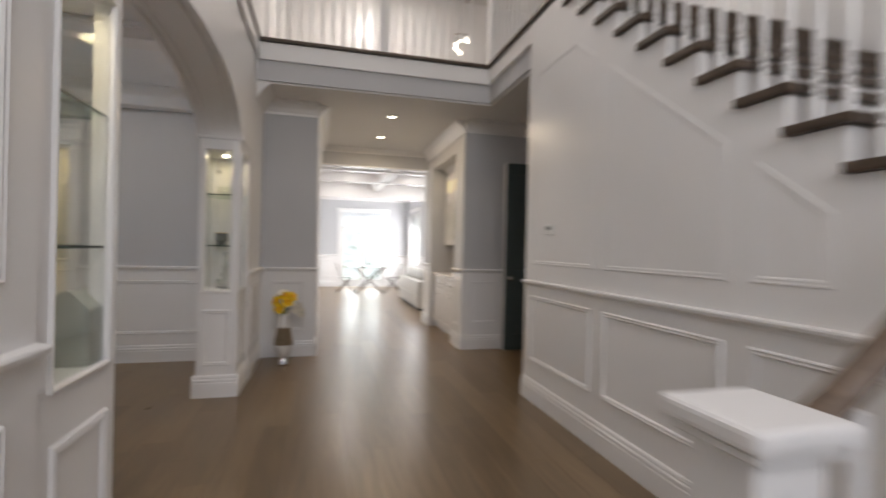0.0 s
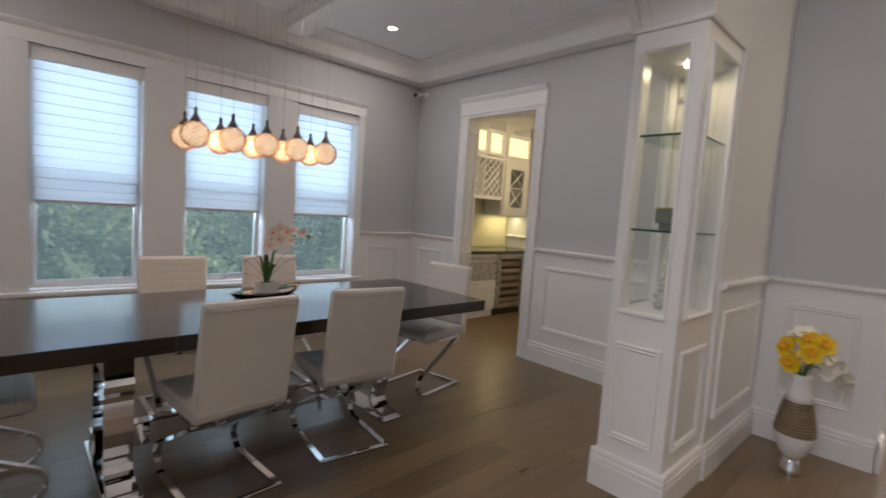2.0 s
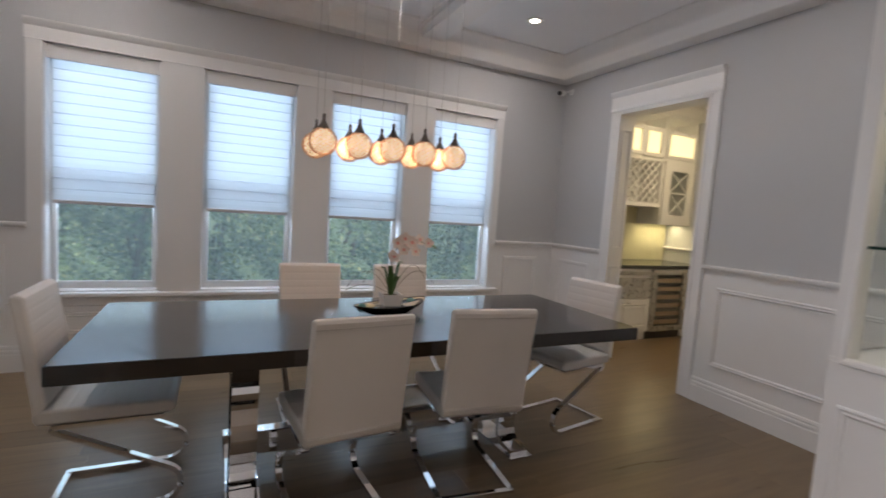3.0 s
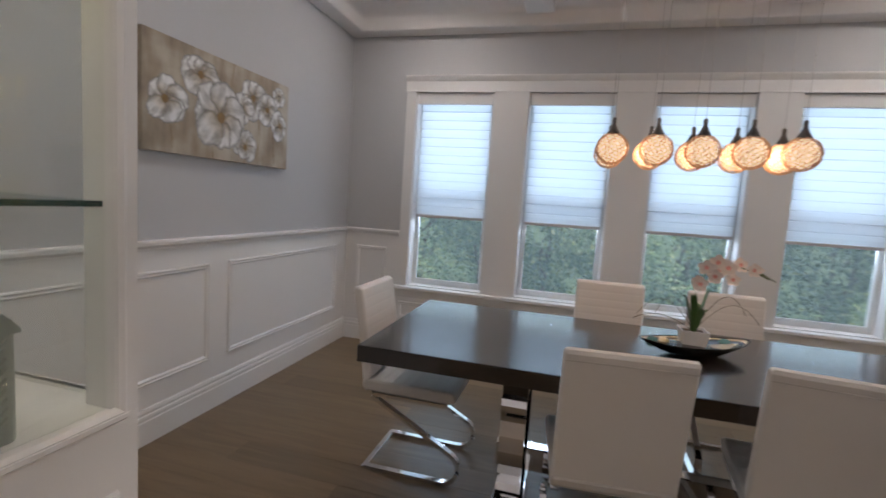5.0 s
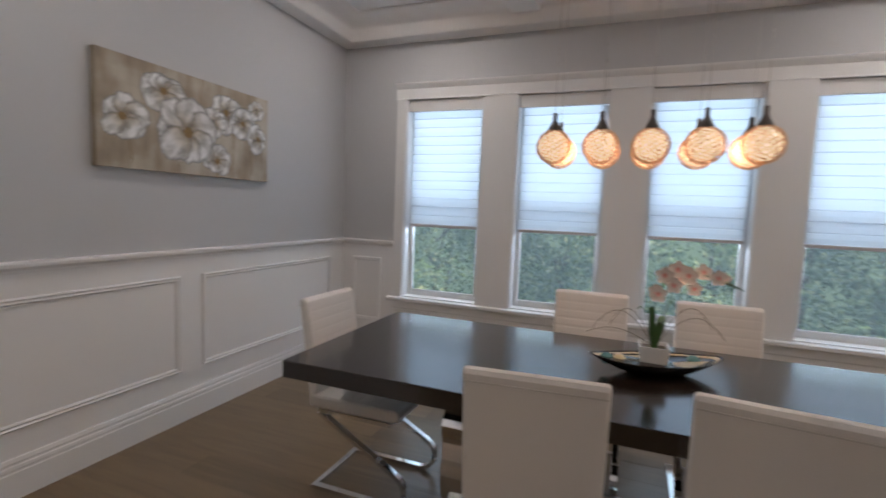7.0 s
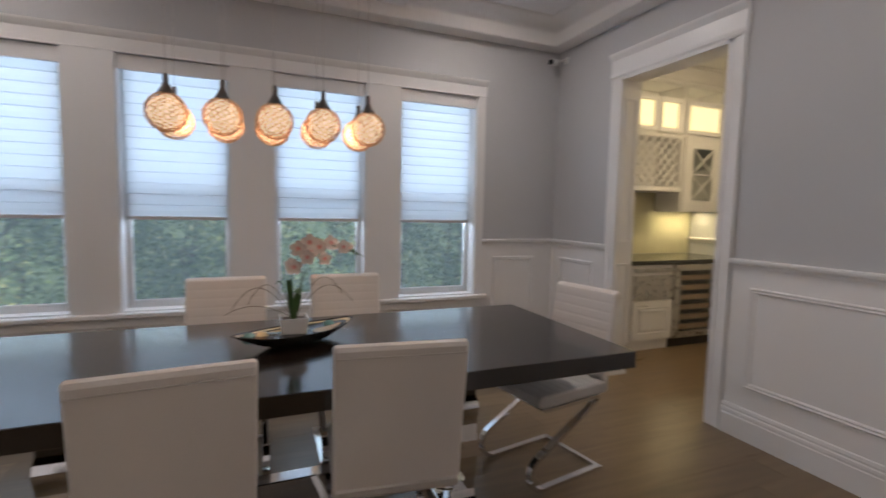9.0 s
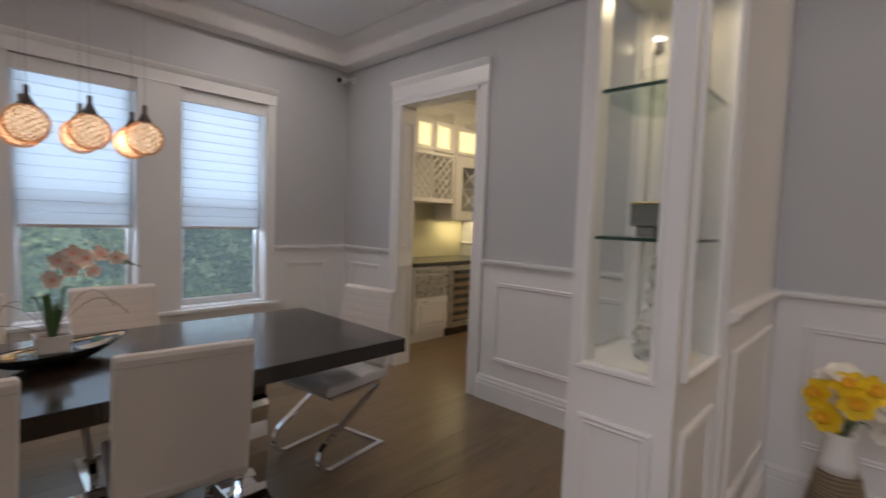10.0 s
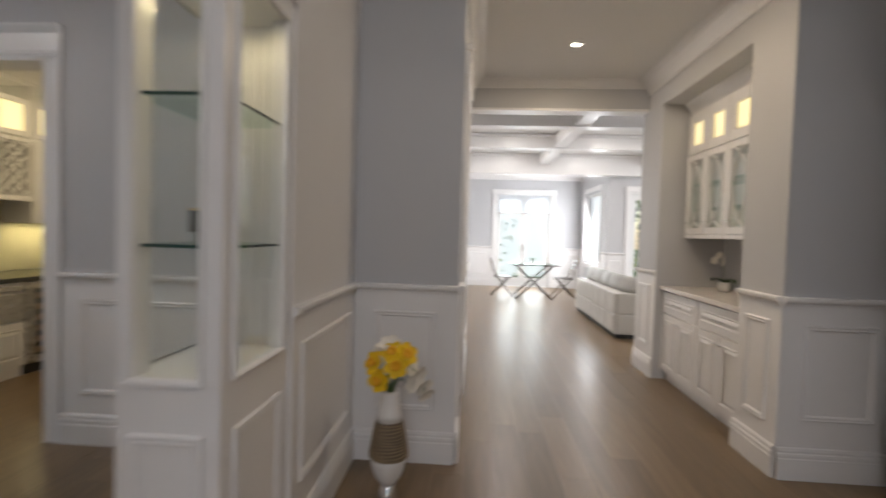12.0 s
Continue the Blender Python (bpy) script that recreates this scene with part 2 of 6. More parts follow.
def boxes(*dims, bevel=0.0, segments=1):
    bm = bmesh.new()
    for d in dims:
        box(bm, *d)
    if bevel:
        bmesh.ops.bevel(bm, geom=bm.edges[:], offset=bevel, segments=segments, affect="EDGES", profile=0.6)
    return bm


def lathe(profile, n=24, centre=(0, 0, 0), caps=True):
    bm = bmesh.new()
    rings = []
    for r, z in profile:
        rings.append([bm.verts.new((centre[0] + r * math.cos(a * 2 * math.pi / n), centre[1] + r * math.sin(a * 2 * math.pi / n), centre[2] + z)) for a in range(n)])
    for a, b in zip(rings, rings[1:]):
        for i in range(n):
            bm.faces.new((a[i], a[(i + 1) % n], b[(i + 1) % n], b[i]))
    if caps:
        bm.faces.new(rings[0][::-1]), bm.faces.new(rings[-1])
    return bm


def tube(bm, pts, r, n=8, flat=1.0):
    """A closed tube along pts; flat < 1 squashes it across."""
    pts = [Vector(p) for p in pts]
    rings = []
    for i, p in enumerate(pts):
        d = (pts[min(i + 1, len(pts) - 1)] - pts[max(i - 1, 0)]).normalized()
        side = d.cross(Vector((0, 0, 1)))
        side = side.normalized() if side.length > 1e-3 else Vector((1, 0, 0))
        up = side.cross(d).normalized()
        rings.append([bm.verts.new(p + r * (math.cos(a) * side + flat * math.sin(a) * up)) for a in (2 * math.pi * (k + 0.5) / n for k in range(n))])
    for a, b in zip(rings, rings[1:]):
        for i in range(n):
            bm.faces.new((a[i], a[(i + 1) % n], b[(i + 1) % n], b[i]))
    bm.faces.new(rings[0][::-1]), bm.faces.new(rings[-1])


def part(name, bm, mat, parent=None, label="", smooth=False):
    bmesh.ops.recalc_face_normals(bm, faces=bm.faces[:])
    me = bpy.data.meshes.new(name)
    if smooth:
        for f in bm.faces:
            f.smooth = True
    bm.to_mesh(me)
    bm.free()
    me.materials.append(mat)
    ob = new(name, me)
    if parent:
        ob.parent = parent
    if label:
        tagged(ob, label)
    return ob


def thing(name, label, category, group="", m=None):
    ob = tagged(new(name), label, category, group)
    if m is not None:
        ob.matrix_world = m
    return ob


def structure(name, bm, mat, label, category="", parent=None):
    ob = part(name, bm, mat, parent)
    return tagged(ob, label, category or name.split("_")[0], kind="structure")


class Face:
    """A wall face: from p0 to p1 (plan), n its normal in plan. s runs along it, d out of it."""

    def __init__(self, p0, p1, n):
        self.p0, self.n = Vector(p0), Vector(n)
        self.length = (Vector(p1) - self.p0).length
        self.u = (Vector(p1) - self.p0).normalized()

    def at(self, s, z, d):
        q = self.p0 + self.u * s + self.n * d
        return (q.x, q.y, z)


BASE = [(0.0, 0.0), (0.020, 0.0), (0.020, 0.125), (0.016, 0.129), (0.016, 0.138), (0.020, 0.142), (0.018, 0.156), (0.012, 0.160), (0.012, 0.168), (0.015, 0.172), (0.010, 0.188), (0.0, 0.192)]
RAIL = [(0.0, 1.020), (0.010, 1.022), (0.013, 1.036), (0.022, 1.044), (0.034, 1.052), (0.037, 1.066), (0.034, 1.074), (0.0, 1.078)]
CROWN = [(0.0, -0.16), (0.014, -0.158), (0.016, -0.135), (0.030, -0.120), (0.050, -0.085), (0.085, -0.045), (0.112, -0.030), (0.115, -0.012), (0.135, -0.008), (0.135, 0.0), (0.0, 0.0)]
MOULD = [(0.0, 0.0), (0.009, 0.002), (0.013, 0.008), (0.009, 0.014), (0.008, 0.018), (0.011, 0.024), (0.006, 0.031), (0.0, 0.034)]


def extrude_along(face, s0, s1, prof, z=0.0):
    bm = bmesh.new()
    a = [bm.verts.new(face.at(s0, z + h, d)) for d, h in prof]
    b = [bm.verts.new(face.at(s1, z + h, d)) for d, h in prof]
    k = len(prof)
    for i in range(k):
        bm.faces.new((a[i], a[(i + 1) % k], b[(i + 1) % k], b[i]))
    bm.faces.new(a[::-1]), bm.faces.new(b)
    return bm


def frame_on(face, corners, prof=MOULD, lift=0.0):
    """A moulding round the polygon of (s, z) corners, mitred, its width inwards."""
    bm = bmesh.new()
    pts = [Vector(c) for c in corners]
    k = len(pts)
    loops = []
    for d, w in prof:
        ring = []
        for i in range(k):
            e0, e1 = (pts[i] - pts[i - 1]).normalized(), (pts[(i + 1) % k] - pts[i]).normalized()
            n0, n1 = Vector((-e0.y, e0.x)), Vector((-e1.y, e1.x))
            q = pts[i] + w * (n0 + n1) / (1 + n0.dot(n1))
            ring.append(bm.verts.new(face.at(q.x, q.y, d + lift)))
        loops.append(ring)
    for a, b in zip(loops, loops[1:]):
        for i in range(k):
            bm.faces.new((a[i], a[(i + 1) % k], b[(i + 1) % k], b[i]))
    return bm


def rect(s0, s1, z0, z1):
    return [(s0, z0), (s1, z0), (s1, z1), (s0, z1)]


def wainscot(wall, face, s0, s1, panels=(), z0=0.315, z1=0.915, rail=True, base=True):
    bm = bmesh.new()
    a = [face.at(s, z, d) for s in (s0, s1) for d in (0.0, 0.006) for z in (0.0, 1.03)]
    v = [bm.verts.new(p) for p in a]
    for f in ((0, 1, 3, 2), (4, 6, 7, 5), (0, 4, 5, 1), (2, 3, 7, 6), (0, 2, 6, 4), (1, 5, 7, 3)):
        bm.faces.new([v[i] for i in f])
    part("wainscot", bm, WHITE, wall, "white painted wainscot")
    if base:
        part("baseboard", extrude_along(face, s0, s1, [(d + (0.006 if d else 0), z) for d, z in BASE]), WHITE, wall)
    if rail:
        part("chair_rail", extrude_along(face, s0, s1, RAIL), WHITE, wall)
    for p0, p1 in panels:
        part("panel_moulding", frame_on(face, rect(p0, p1, z0, z1), lift=0.006), WHITE, wall)

# ---- floor, ground ----
ground = structure("ground", boxes((-60, 60, -60, 80, -0.45, -0.30)), GRASS, "mown green lawn round the house", "ground")
slab = structure("floor", boxes((-5.03, -1.45, 0.65, 9.1, -0.28, -0.014), (-1.45, 3.6, -2.7, 8.6, -0.28, -0.014), (-0.9, 7.2, 8.6, 16.25, -0.28, -0.014)), OAK, "brown oak plank floor through hall and rooms", "floor")

# ---- dining room walls ----
wall_west = structure("wall_west", boxes(
    (WX - 0.23, WX, 0.60, 6.19, -0.28, 0.57), (WX - 0.23, WX, 0.60, 6.19, 2.335, 3.2), (WX - 0.23, WX, 0.60, WIN_Y[0] - 0.354, 0.57, 2.335),
    *[(WX - 0.23, WX, p + 0.354, q - 0.354, 0.57, 2.335) for p, q in zip(WIN_Y, WIN_Y[1:])],
    (WX - 0.23, WX, WIN_Y[3] + 0.354, 6.19, 0.57, 2.335), (-5.23, -5.03, 6.19, 9.1, -0.28, 3.2)), WALL, "grey painted wall with four windows over white wainscot", "wall")
f = Face((WX, 6.04), (WX, 0.845), (1, 0))
wainscot(wall_west, f, 0.0, 0.775, [(0.22, 0.655)], rail=True)
wainscot(wall_west, f, 4.645, 5.195, [(4.77, 5.075)])
bm = extrude_along(f, 0.775, 4.645, [(0.0, 0.0), (0.006, 0.0), (0.006, 0.54), (0.0, 0.54)])
part("wainscot", bm, WHITE, wall_west, "white painted wainscot")
part("baseboard", extrude_along(f, 0.775, 4.645, [(d + (0.006 if d else 0), z) for d, z in BASE]), WHITE, wall_west)
for wy in WIN_Y:
    part("panel_moulding", frame_on(f, rect(6.04 - wy - 0.43, 6.04 - wy + 0.43, 0.255, 0.42), lift=0.006), WHITE, wall_west)

NY = 6.04
wall_north = structure("wall_north", boxes(
    (WX, -3.96, NY, NY + 0.15, -0.28, 3.2), (-3.03, -1.45, NY, NY + 0.15, -0.28, 3.2), (-3.96, -3.03, NY, NY + 0.15, 2.40, 3.2),
    (-1.45, -0.47, NY + 0.04, NY + 0.19, -0.28, 3.2)), WALL, "grey painted wall with the pantry doorway", "wall")
f = Face((WX, NY), (-1.45, NY), (0, -1))
wainscot(wall_north, f, 0.0, 0.745, [(0.135, 0.60)])
wainscot(wall_north, f, 1.86, 3.35, [(1.985, 3.22)])
f = Face((-1.10, NY + 0.04), (-0.47, NY + 0.04), (0, -1))
wainscot(wall_north, f, 0.0, 0.63, [(0.13, 0.50)])
part("crown_moulding", extrude_along(f, 0.0, 0.63, CROWN, 3.07), WHITE, wall_north)

SY = 0.845
wall_south = structure("wall_south", boxes((WX, -1.45, SY - 0.15, SY, -0.28, 3.2)), WALL, "pale grey painted wall over white panelled wainscot", "wall")
f = Face((-1.45, SY), (WX, SY), (0, 1))
wainscot(wall_south, f, 0.0, 3.35, [(0.16, 1.575), (1.735, 3.14)])

# the wall between foyer and dining room, with the arch
AX0, AX1 = -1.45, -1.10


def arch_z(y):
    d = min(1.0, abs(y - 3.35) / 1.25)
    return 2.29 + 0.37 * (1 - d * d) ** 0.6


bm = boxes((AX0, AX1, -2.7, 1.59, -0.28, 5.9), (AX0, AX1, 5.11, 6.08, -0.28, 5.9), (AX0, AX1, 1.59, 2.10, 2.29, 5.9), (AX0, AX1, 4.60, 5.11, 2.29, 5.9))
ys = [2.10 + 2.5 * (0.5 - 0.5 * math.cos(math.pi * i / 40)) for i in range(41)]
lo = [[bm.verts.new((x, y, arch_z(y))) for y in ys] for x in (AX0, AX1)]
hi = [[bm.verts.new((x, y, 5.9)) for y in ys] for x in (AX0, AX1)]
for i in range(40):
    bm.faces.new((lo[0][i], lo[0][i + 1], hi[0][i + 1], hi[0][i]))
    bm.faces.new((lo[1][i], lo[1][i + 1], hi[1][i + 1], hi[1][i]))
    bm.faces.new((lo[0][i], lo[0][i + 1], lo[1][i + 1], lo[1][i]))
wall_arch = structure("wall_arch", bm, WHITE, "white painted dividing wall with a wide arched opening", "wall")


def arch_band(x0, x1, drop0, drop1):
    """A band that follows the arch, between two offsets from its curve."""
    bm = bmesh.new()
    rows = []
    for y in ys:
        rows.append([bm.verts.new((x, y, arch_z(y) + dz)) for x, dz in ((x0, drop0), (x1, drop0), (x1, drop1), (x0, drop1))])
    for a, b in zip(rows, rows[1:]):
        for i in range(4):
            bm.faces.new((a[i], a[(i + 1) % 4], b[(i + 1) % 4], b[i]))
    bm.faces.new(rows[0]), bm.faces.new(rows[-1][::-1])
    return bm


for x0, x1 in ((AX1 - 0.035, AX1 + 0.012), (AX0 - 0.012, AX0 + 0.035)):
    part("arch_trim", arch_band(x0, x1, -0.014, 0.075), WHITE, wall_arch)
for x0 in (-1.39, -1.19):
    part("arch_trim", arch_band(x0, x0 + 0.03, -0.012, 0.02), WHITE, wall_arch)
f = Face((AX1, -2.7), (AX1, 6.08), (1, 0))
wainscot(wall_arch, f, 0.0, 4.29, [(0.3, 1.5), (1.65, 2.85), (3.0, 4.15)])
part("panel_moulding", frame_on(f, rect(3.0, 4.15, 1.24, 2.75)), WHITE, wall_arch)
wainscot(wall_arch, f, 7.81, 8.78, [(7.90, 8.66)])
part("crown_moulding", extrude_along(f, 8.15, 8.78, CROWN, 3.07), WHITE, wall_arch)
fd = Face((AX0, 6.04), (AX0, SY), (-1, 0))
wainscot(wall_arch, fd, 0.0, 0.93, [(0.1, 0.83)])
wainscot(wall_arch, fd, 4.45, 5.195, [(4.55, 5.09)])

# ---- dining room ceiling: soffit, cove, tray and beams ----
ceiling_dining = structure("ceiling_dining", boxes((WX, -1.45, SY, 6.04, 3.02, 3.2)), TRAY, "pale grey tray ceiling crossed by white beams", "ceiling")
bm = bmesh.new()
loops = []
for off, z in ((0.0, 2.825), (0.132, 2.825), (0.141, 2.829), (0.146, 2.838), (0.150, 2.925), (0.160, 2.950), (0.185, 2.972), (0.225, 2.988), (0.27, 2.998), (0.30, 3.006), (0.30, 3.022)):
    loops.append([bm.verts.new(p) for p in ((WX + off, SY + off, z), (-1.45 - off, SY + off, z), (-1.45 - off, 6.04 - off, z), (WX + off, 6.04 - off, z))])
for a, b in zip(loops, loops[1:]):
    for i in range(4):
        bm.faces.new((a[i], a[(i + 1) % 4], b[(i + 1) % 4], b[i])).smooth = True
structure("ceiling_cove", bm, WHITE, "white stepped cove round the dining ceiling", "cove")
for by in (2.54, 4.33):
    structure("ceiling_beam", boxes((-4.62, -1.63, by - 0.11, by + 0.11, 2.905, 3.019), (-4.60, -1.65, by - 0.15, by + 0.15, 2.985, 3.018), bevel=0.004), WHITE, "white boxed beam across the tray ceiling", "beam")

# ---- foyer, stair wall, passage ----
structure("ceiling_hall", boxes((-1.10, 3.5, 5.45, 8.6, 3.07, 3.30), (1.53, 3.5, 4.06, 5.45, 3.07, 3.30)), CEIL, "cream ceiling of the hall", "ceiling")
landing = structure("landing_edge", boxes((-1.10, 1.52, 5.42, 5.45, 3.09, 3.45), (1.5, 1.53, 3.5, 5.42, 3.09, 3.45)), WALL, "painted edge of the upper landing", "landing")
part("fascia", boxes((-1.10, 1.5, 5.395, 5.42, 3.305, 3.485), (1.475, 1.5, 3.55, 5.395, 3.305, 3.485), bevel=0.003), WHITE, landing)
part("fascia_bead", boxes((-1.075, 1.5, 5.385, 5.43, 3.30, 3.32), (1.465, 1.5, 3.55, 5.385, 3.30, 3.32)), WHITE, landing)
part("nosing", boxes((-1.06, 1.5, 5.36, 5.46, 3.49, 3.525), (1.44, 1.54, 3.55, 5.36, 3.49, 3.525), bevel=0.008, segments=2), TREAD, landing, "dark wooden nosing of the landing floor")
part("belt_fascia", boxes((-1.10, -1.076, -2.6, 5.385, 3.305, 3.485), bevel=0.003), WHITE, landing)
part("belt_nosing", boxes((-1.10, -1.06, -2.6, 5.46, 3.49, 3.525), bevel=0.008, segments=2), TREAD, landing, "dark wooden belt moulding along the wall")
part("landing_floor", boxes((-1.10, 3.5, 5.465, 8.6, 3.30, 3.52), (1.545, 3.5, 3.75, 5.46, 3.30, 3.52)), OAK, landing)
structure("ceiling_foyer", boxes((-1.45, 3.6, -2.9, 8.8, 5.9, 6.05)), CEIL, "white ceiling high over the foyer", "ceiling")
structure("wall_upper_north", boxes((-1.10, 3.5, 8.45, 8.6, 3.49, 5.9)), WHITE, "white upstairs wall", "wall")
structure("wall_upper_west", boxes((-1.45, -1.10, 6.08, 8.6, 3.30, 5.9)), WHITE, "white upstairs wall", "wall")
structure("wall_east", boxes((3.5, 3.65, -2.9, 8.6, -0.28, 5.9)), WHITE, "white wall behind the stairs", "wall")
structure("wall_entry", boxes((-1.10, -1.0, -2.7, -2.6, -0.28, 5.9), (1.2, 3.5, -2.7, -2.6, -0.28, 5.9), (-1.0, 1.2, -2.7, -2.6, 4.8, 5.9), (-1.0, 1.2, -2.7, -2.6, -0.28, 0.1)), WHITE, "white entry wall round tall glazing", "wall")

RISE, RUN, SX = 0.185, 0.236, 1.46


def nosing_y(i):
    return 1.412 + RUN * i


def nosing_z(i):
    return 1.878 + RISE * i


# the wall under the stairs, its top stepped with the treads
bm = bmesh.new()
prof = [(4.20, -0.28), (-0.6, -0.28), (-0.6, 0.885), (nosing_y(-4) + 0.03, 0.885)]
for i in range(-4, 9):
    prof += [(nosing_y(i) + 0.03, nosing_z(i) - 0.045), (nosing_y(i + 1) + 0.03, nosing_z(i) - 0.045)]
prof += [(nosing_y(9) + 0.03, 3.44), (4.20, 3.44)]
a = [bm.verts.new((SX, y, z)) for y, z in prof]
b = [bm.verts.new((SX + 0.14, y, z)) for y, z in prof]
bm.faces.new(a), bm.faces.new(b[::-1])
for i in range(len(prof)):
    bm.faces.new((a[i], a[(i + 1) % len(prof)], b[(i + 1) % len(prof)], b[i]))
wall_stair = structure("wall_stair", bm, WHITE, "white panelled wall under the staircase", "wall")
f = Face((SX, 4.20), (SX, -0.6), (-1, 0))
wainscot(wall_stair, f, 0.0, 4.0, [(0.15, 1.12), (1.27, 2.24), (2.39, 3.36)], 0.36, 0.945)


def slope(y):
    return min(2.95, 1.40 + 0.762 * (y - 1.33))


for s0, s1 in ((0.15, 1.12), (1.27, 2.24), (2.39, 2.72)):
    y0, y1 = 4.2 - s0, 4.2 - s1
    cs = [(s0, 1.225), (s1, 1.225), (s1, slope(y1))]
    if slope(y0) >= 2.95 and slope(y1) < 2.95:
        cs.append((4.2 - (1.33 + (2.95 - 1.40) / 0.762), 2.95))
    cs.append((s0, slope(y0)))
    part("panel_moulding", frame_on(f, cs, [(q * 0.35, w) for q, w in MOULD]), WHITE, wall_stair)
fe = Face((SX + 0.14, 4.20), (SX, 4.20), (0, 1))
wainscot(wall_stair, fe, 0.0, 0.14, ())

wall_passage = structure("wall_passage", boxes((1.43, 3.5, 6.15, 6.30, -0.28, 3.07)), WALL, "grey wall with white wainscot facing the foyer", "wall")
f = Face((1.43, 6.15), (3.5, 6.15), (0, -1))
wainscot(wall_passage, f, 0.0, 2.07, [(0.125, 0.53)], 0.35, 0.915)
part("crown_moulding", extrude_along(f, 0.0, 2.07, CROWN, 3.07), WHITE, wall_passage)

# ---- hall beyond ----
wall_hall_west = structure("wall_hall_west", boxes((-0.62, -0.47, 6.23, 6.42, -0.28, 3.07), (-0.62, -0.47, 7.28, 8.6, -0.28, 3.07), (-0.62, -0.47, 6.42, 7.28, 2.40, 3.07)), WALL, "grey hall wall with a cased door", "wall")
f = Face((-0.47, 8.6), (-0.47, 6.08), (1, 0))
wainscot(wall_hall_west, f, 0.0, 1.22, [(0.12, 1.10)])
wainscot(wall_hall_west, f, 2.28, 2.52, ())
part("crown_moulding", extrude_along(f, 0.0, 2.52, CROWN, 3.07), WHITE, wall_hall_west)
part("door_casing", boxes((-0.47, -0.447, 6.32, 6.42, 0, 2.40), (-0.47, -0.447, 7.28, 7.38, 0, 2.40), (-0.47, -0.443, 6.30, 7.40, 2.40, 2.55), (-0.47, -0.425, 6.28, 7.42, 2.55, 2.59), bevel=0.003), WHITE, wall_hall_west)
d1 = structure("door_1", boxes((-0.55, -0.51, 6.425, 7.275, 0.01, 2.395), bevel=0.003), WHITE, "closed white panelled door in the hall", "door")
fdr = Face((-0.51, 7.275), (-0.51, 6.425), (1, 0))
for za, zb in ((0.2, 0.95), (1.1, 2.2)):
    part("door_panel", frame_on(fdr, rect(0.12, 0.73, za, zb)), WHITE, d1)
bm = bmesh.new()
tube(bm, [(-0.51, 6.49, 1.0), (-0.455, 6.49, 1.0)], 0.012)
tube(bm, [(-0.46, 6.49, 1.0), (-0.455, 6.56, 1.0), (-0.455, 6.61, 1.0)], 0.010)
part("lever_handle", bm, CHROME, d1, "chrome lever handle", True)

RX = 1.43
wall_hall_east = structure("wall_hall_east", boxes((RX, 2.2, 6.30, 6.59, -0.28, 3.07), (RX, 2.2, 8.07, 8.60, -0.28, 3.07), (RX, 2.2, 6.59, 8.07, 2.72, 3.07), (2.08, 2.2, 6.59, 8.07, -0.28, 2.72)), WALL, "grey hall wall with a recess for built-in cabinets", "wall")
f = Face((RX, 6.15), (RX, 8.60), (-1, 0))
wainscot(wall_hall_east, f, 0.0, 0.44, [(0.10, 0.34)], 0.30, 0.925)
wainscot(wall_hall_east, f, 1.92, 2.45, [(2.04, 2.33)], 0.30, 0.925)
part("crown_moulding", extrude_along(f, 0.0, 2.45, CROWN, 3.07), WHITE, wall_hall_east)
f = Face((RX, 8.07), (2.08, 8.07), (0, -1))
header = structure("hall_header", boxes((-0.62, 2.2, 8.45, 8.62, 2.77, 3.07)), WALL, "grey header over the opening to the living room", "header")
f = Face((-0.47, 8.45), (RX, 8.45), (0, -1))
part("crown_moulding", extrude_along(f, 0.0, 1.90, [(d * 0.6, z * 0.55) for d, z in CROWN], 3.07), WHITE, header)
part("header_lining", boxes((-0.47, RX, 8.44, 8.63, 2.745, 2.77)), WHITE, header)

# ---- living room and breakfast bay ----
structure("ceiling_living", boxes((-0.62, 7.2, 8.6, 13.5, 3.12, 3.3), (-0.62, 2.6, 13.5, 16.3, 3.05, 3.3)), CEIL, "white coffered living room ceiling", "ceiling")
for y0, y1, zb in ((9.75, 9.95, 2.88), (11.35, 11.60, 2.88), (13.30, 13.58, 2.70)):
    structure("ceiling_beam", boxes((-0.6, 7.1, y0, y1, zb, 3.119), (-0.6, 7.1, y0 - 0.04, y1 + 0.04, 3.07, 3.118), bevel=0.004), WHITE, "white boxed ceiling beam in the living room", "beam")
for x0 in (0.92, 3.0):
    for y0, y1 in ((8.63, 9.75), (9.95, 11.35), (11.60, 13.30)):
        structure("ceiling_beam", boxes((x0, x0 + 0.2, y0, y1, 2.90, 3.117), bevel=0.004), WHITE, "white boxed ceiling beam in the living room", "beam")
structure("wall_living_west", boxes((-0.77, -0.62, 8.6, 16.3, -0.28, 3.2)), WHITE, "white living room wall", "wall")
wall_far = structure("wall_far", boxes((-0.62, 0.18, 16.1, 16.25, -0.28, 3.1), (1.65, 2.6, 16.1, 16.25, -0.28, 3.1), (0.18, 1.65, 16.1, 16.25, 2.50, 3.1)), WALL, "pale wall with glazed garden doors", "wall")
f = Face((-0.62, 16.1), (2.44, 16.1), (0, -1))
wainscot(wall_far, f, 0.0, 0.70, [(0.12, 0.58)])
wainscot(wall_far, f, 2.37, 3.06, [(2.48, 2.95)])
part("crown_moulding", extrude_along(f, 0.0, 3.06, CROWN, 3.05), WHITE, wall_far)
part("door_casing", boxes((0.08, 0.18, 16.07, 16.1, 0, 2.50), (1.65, 1.75, 16.07, 16.1, 0, 2.50), (0.05, 1.78, 16.06, 16.1, 2.50, 2.63), bevel=0.004), WHITE, wall_far)
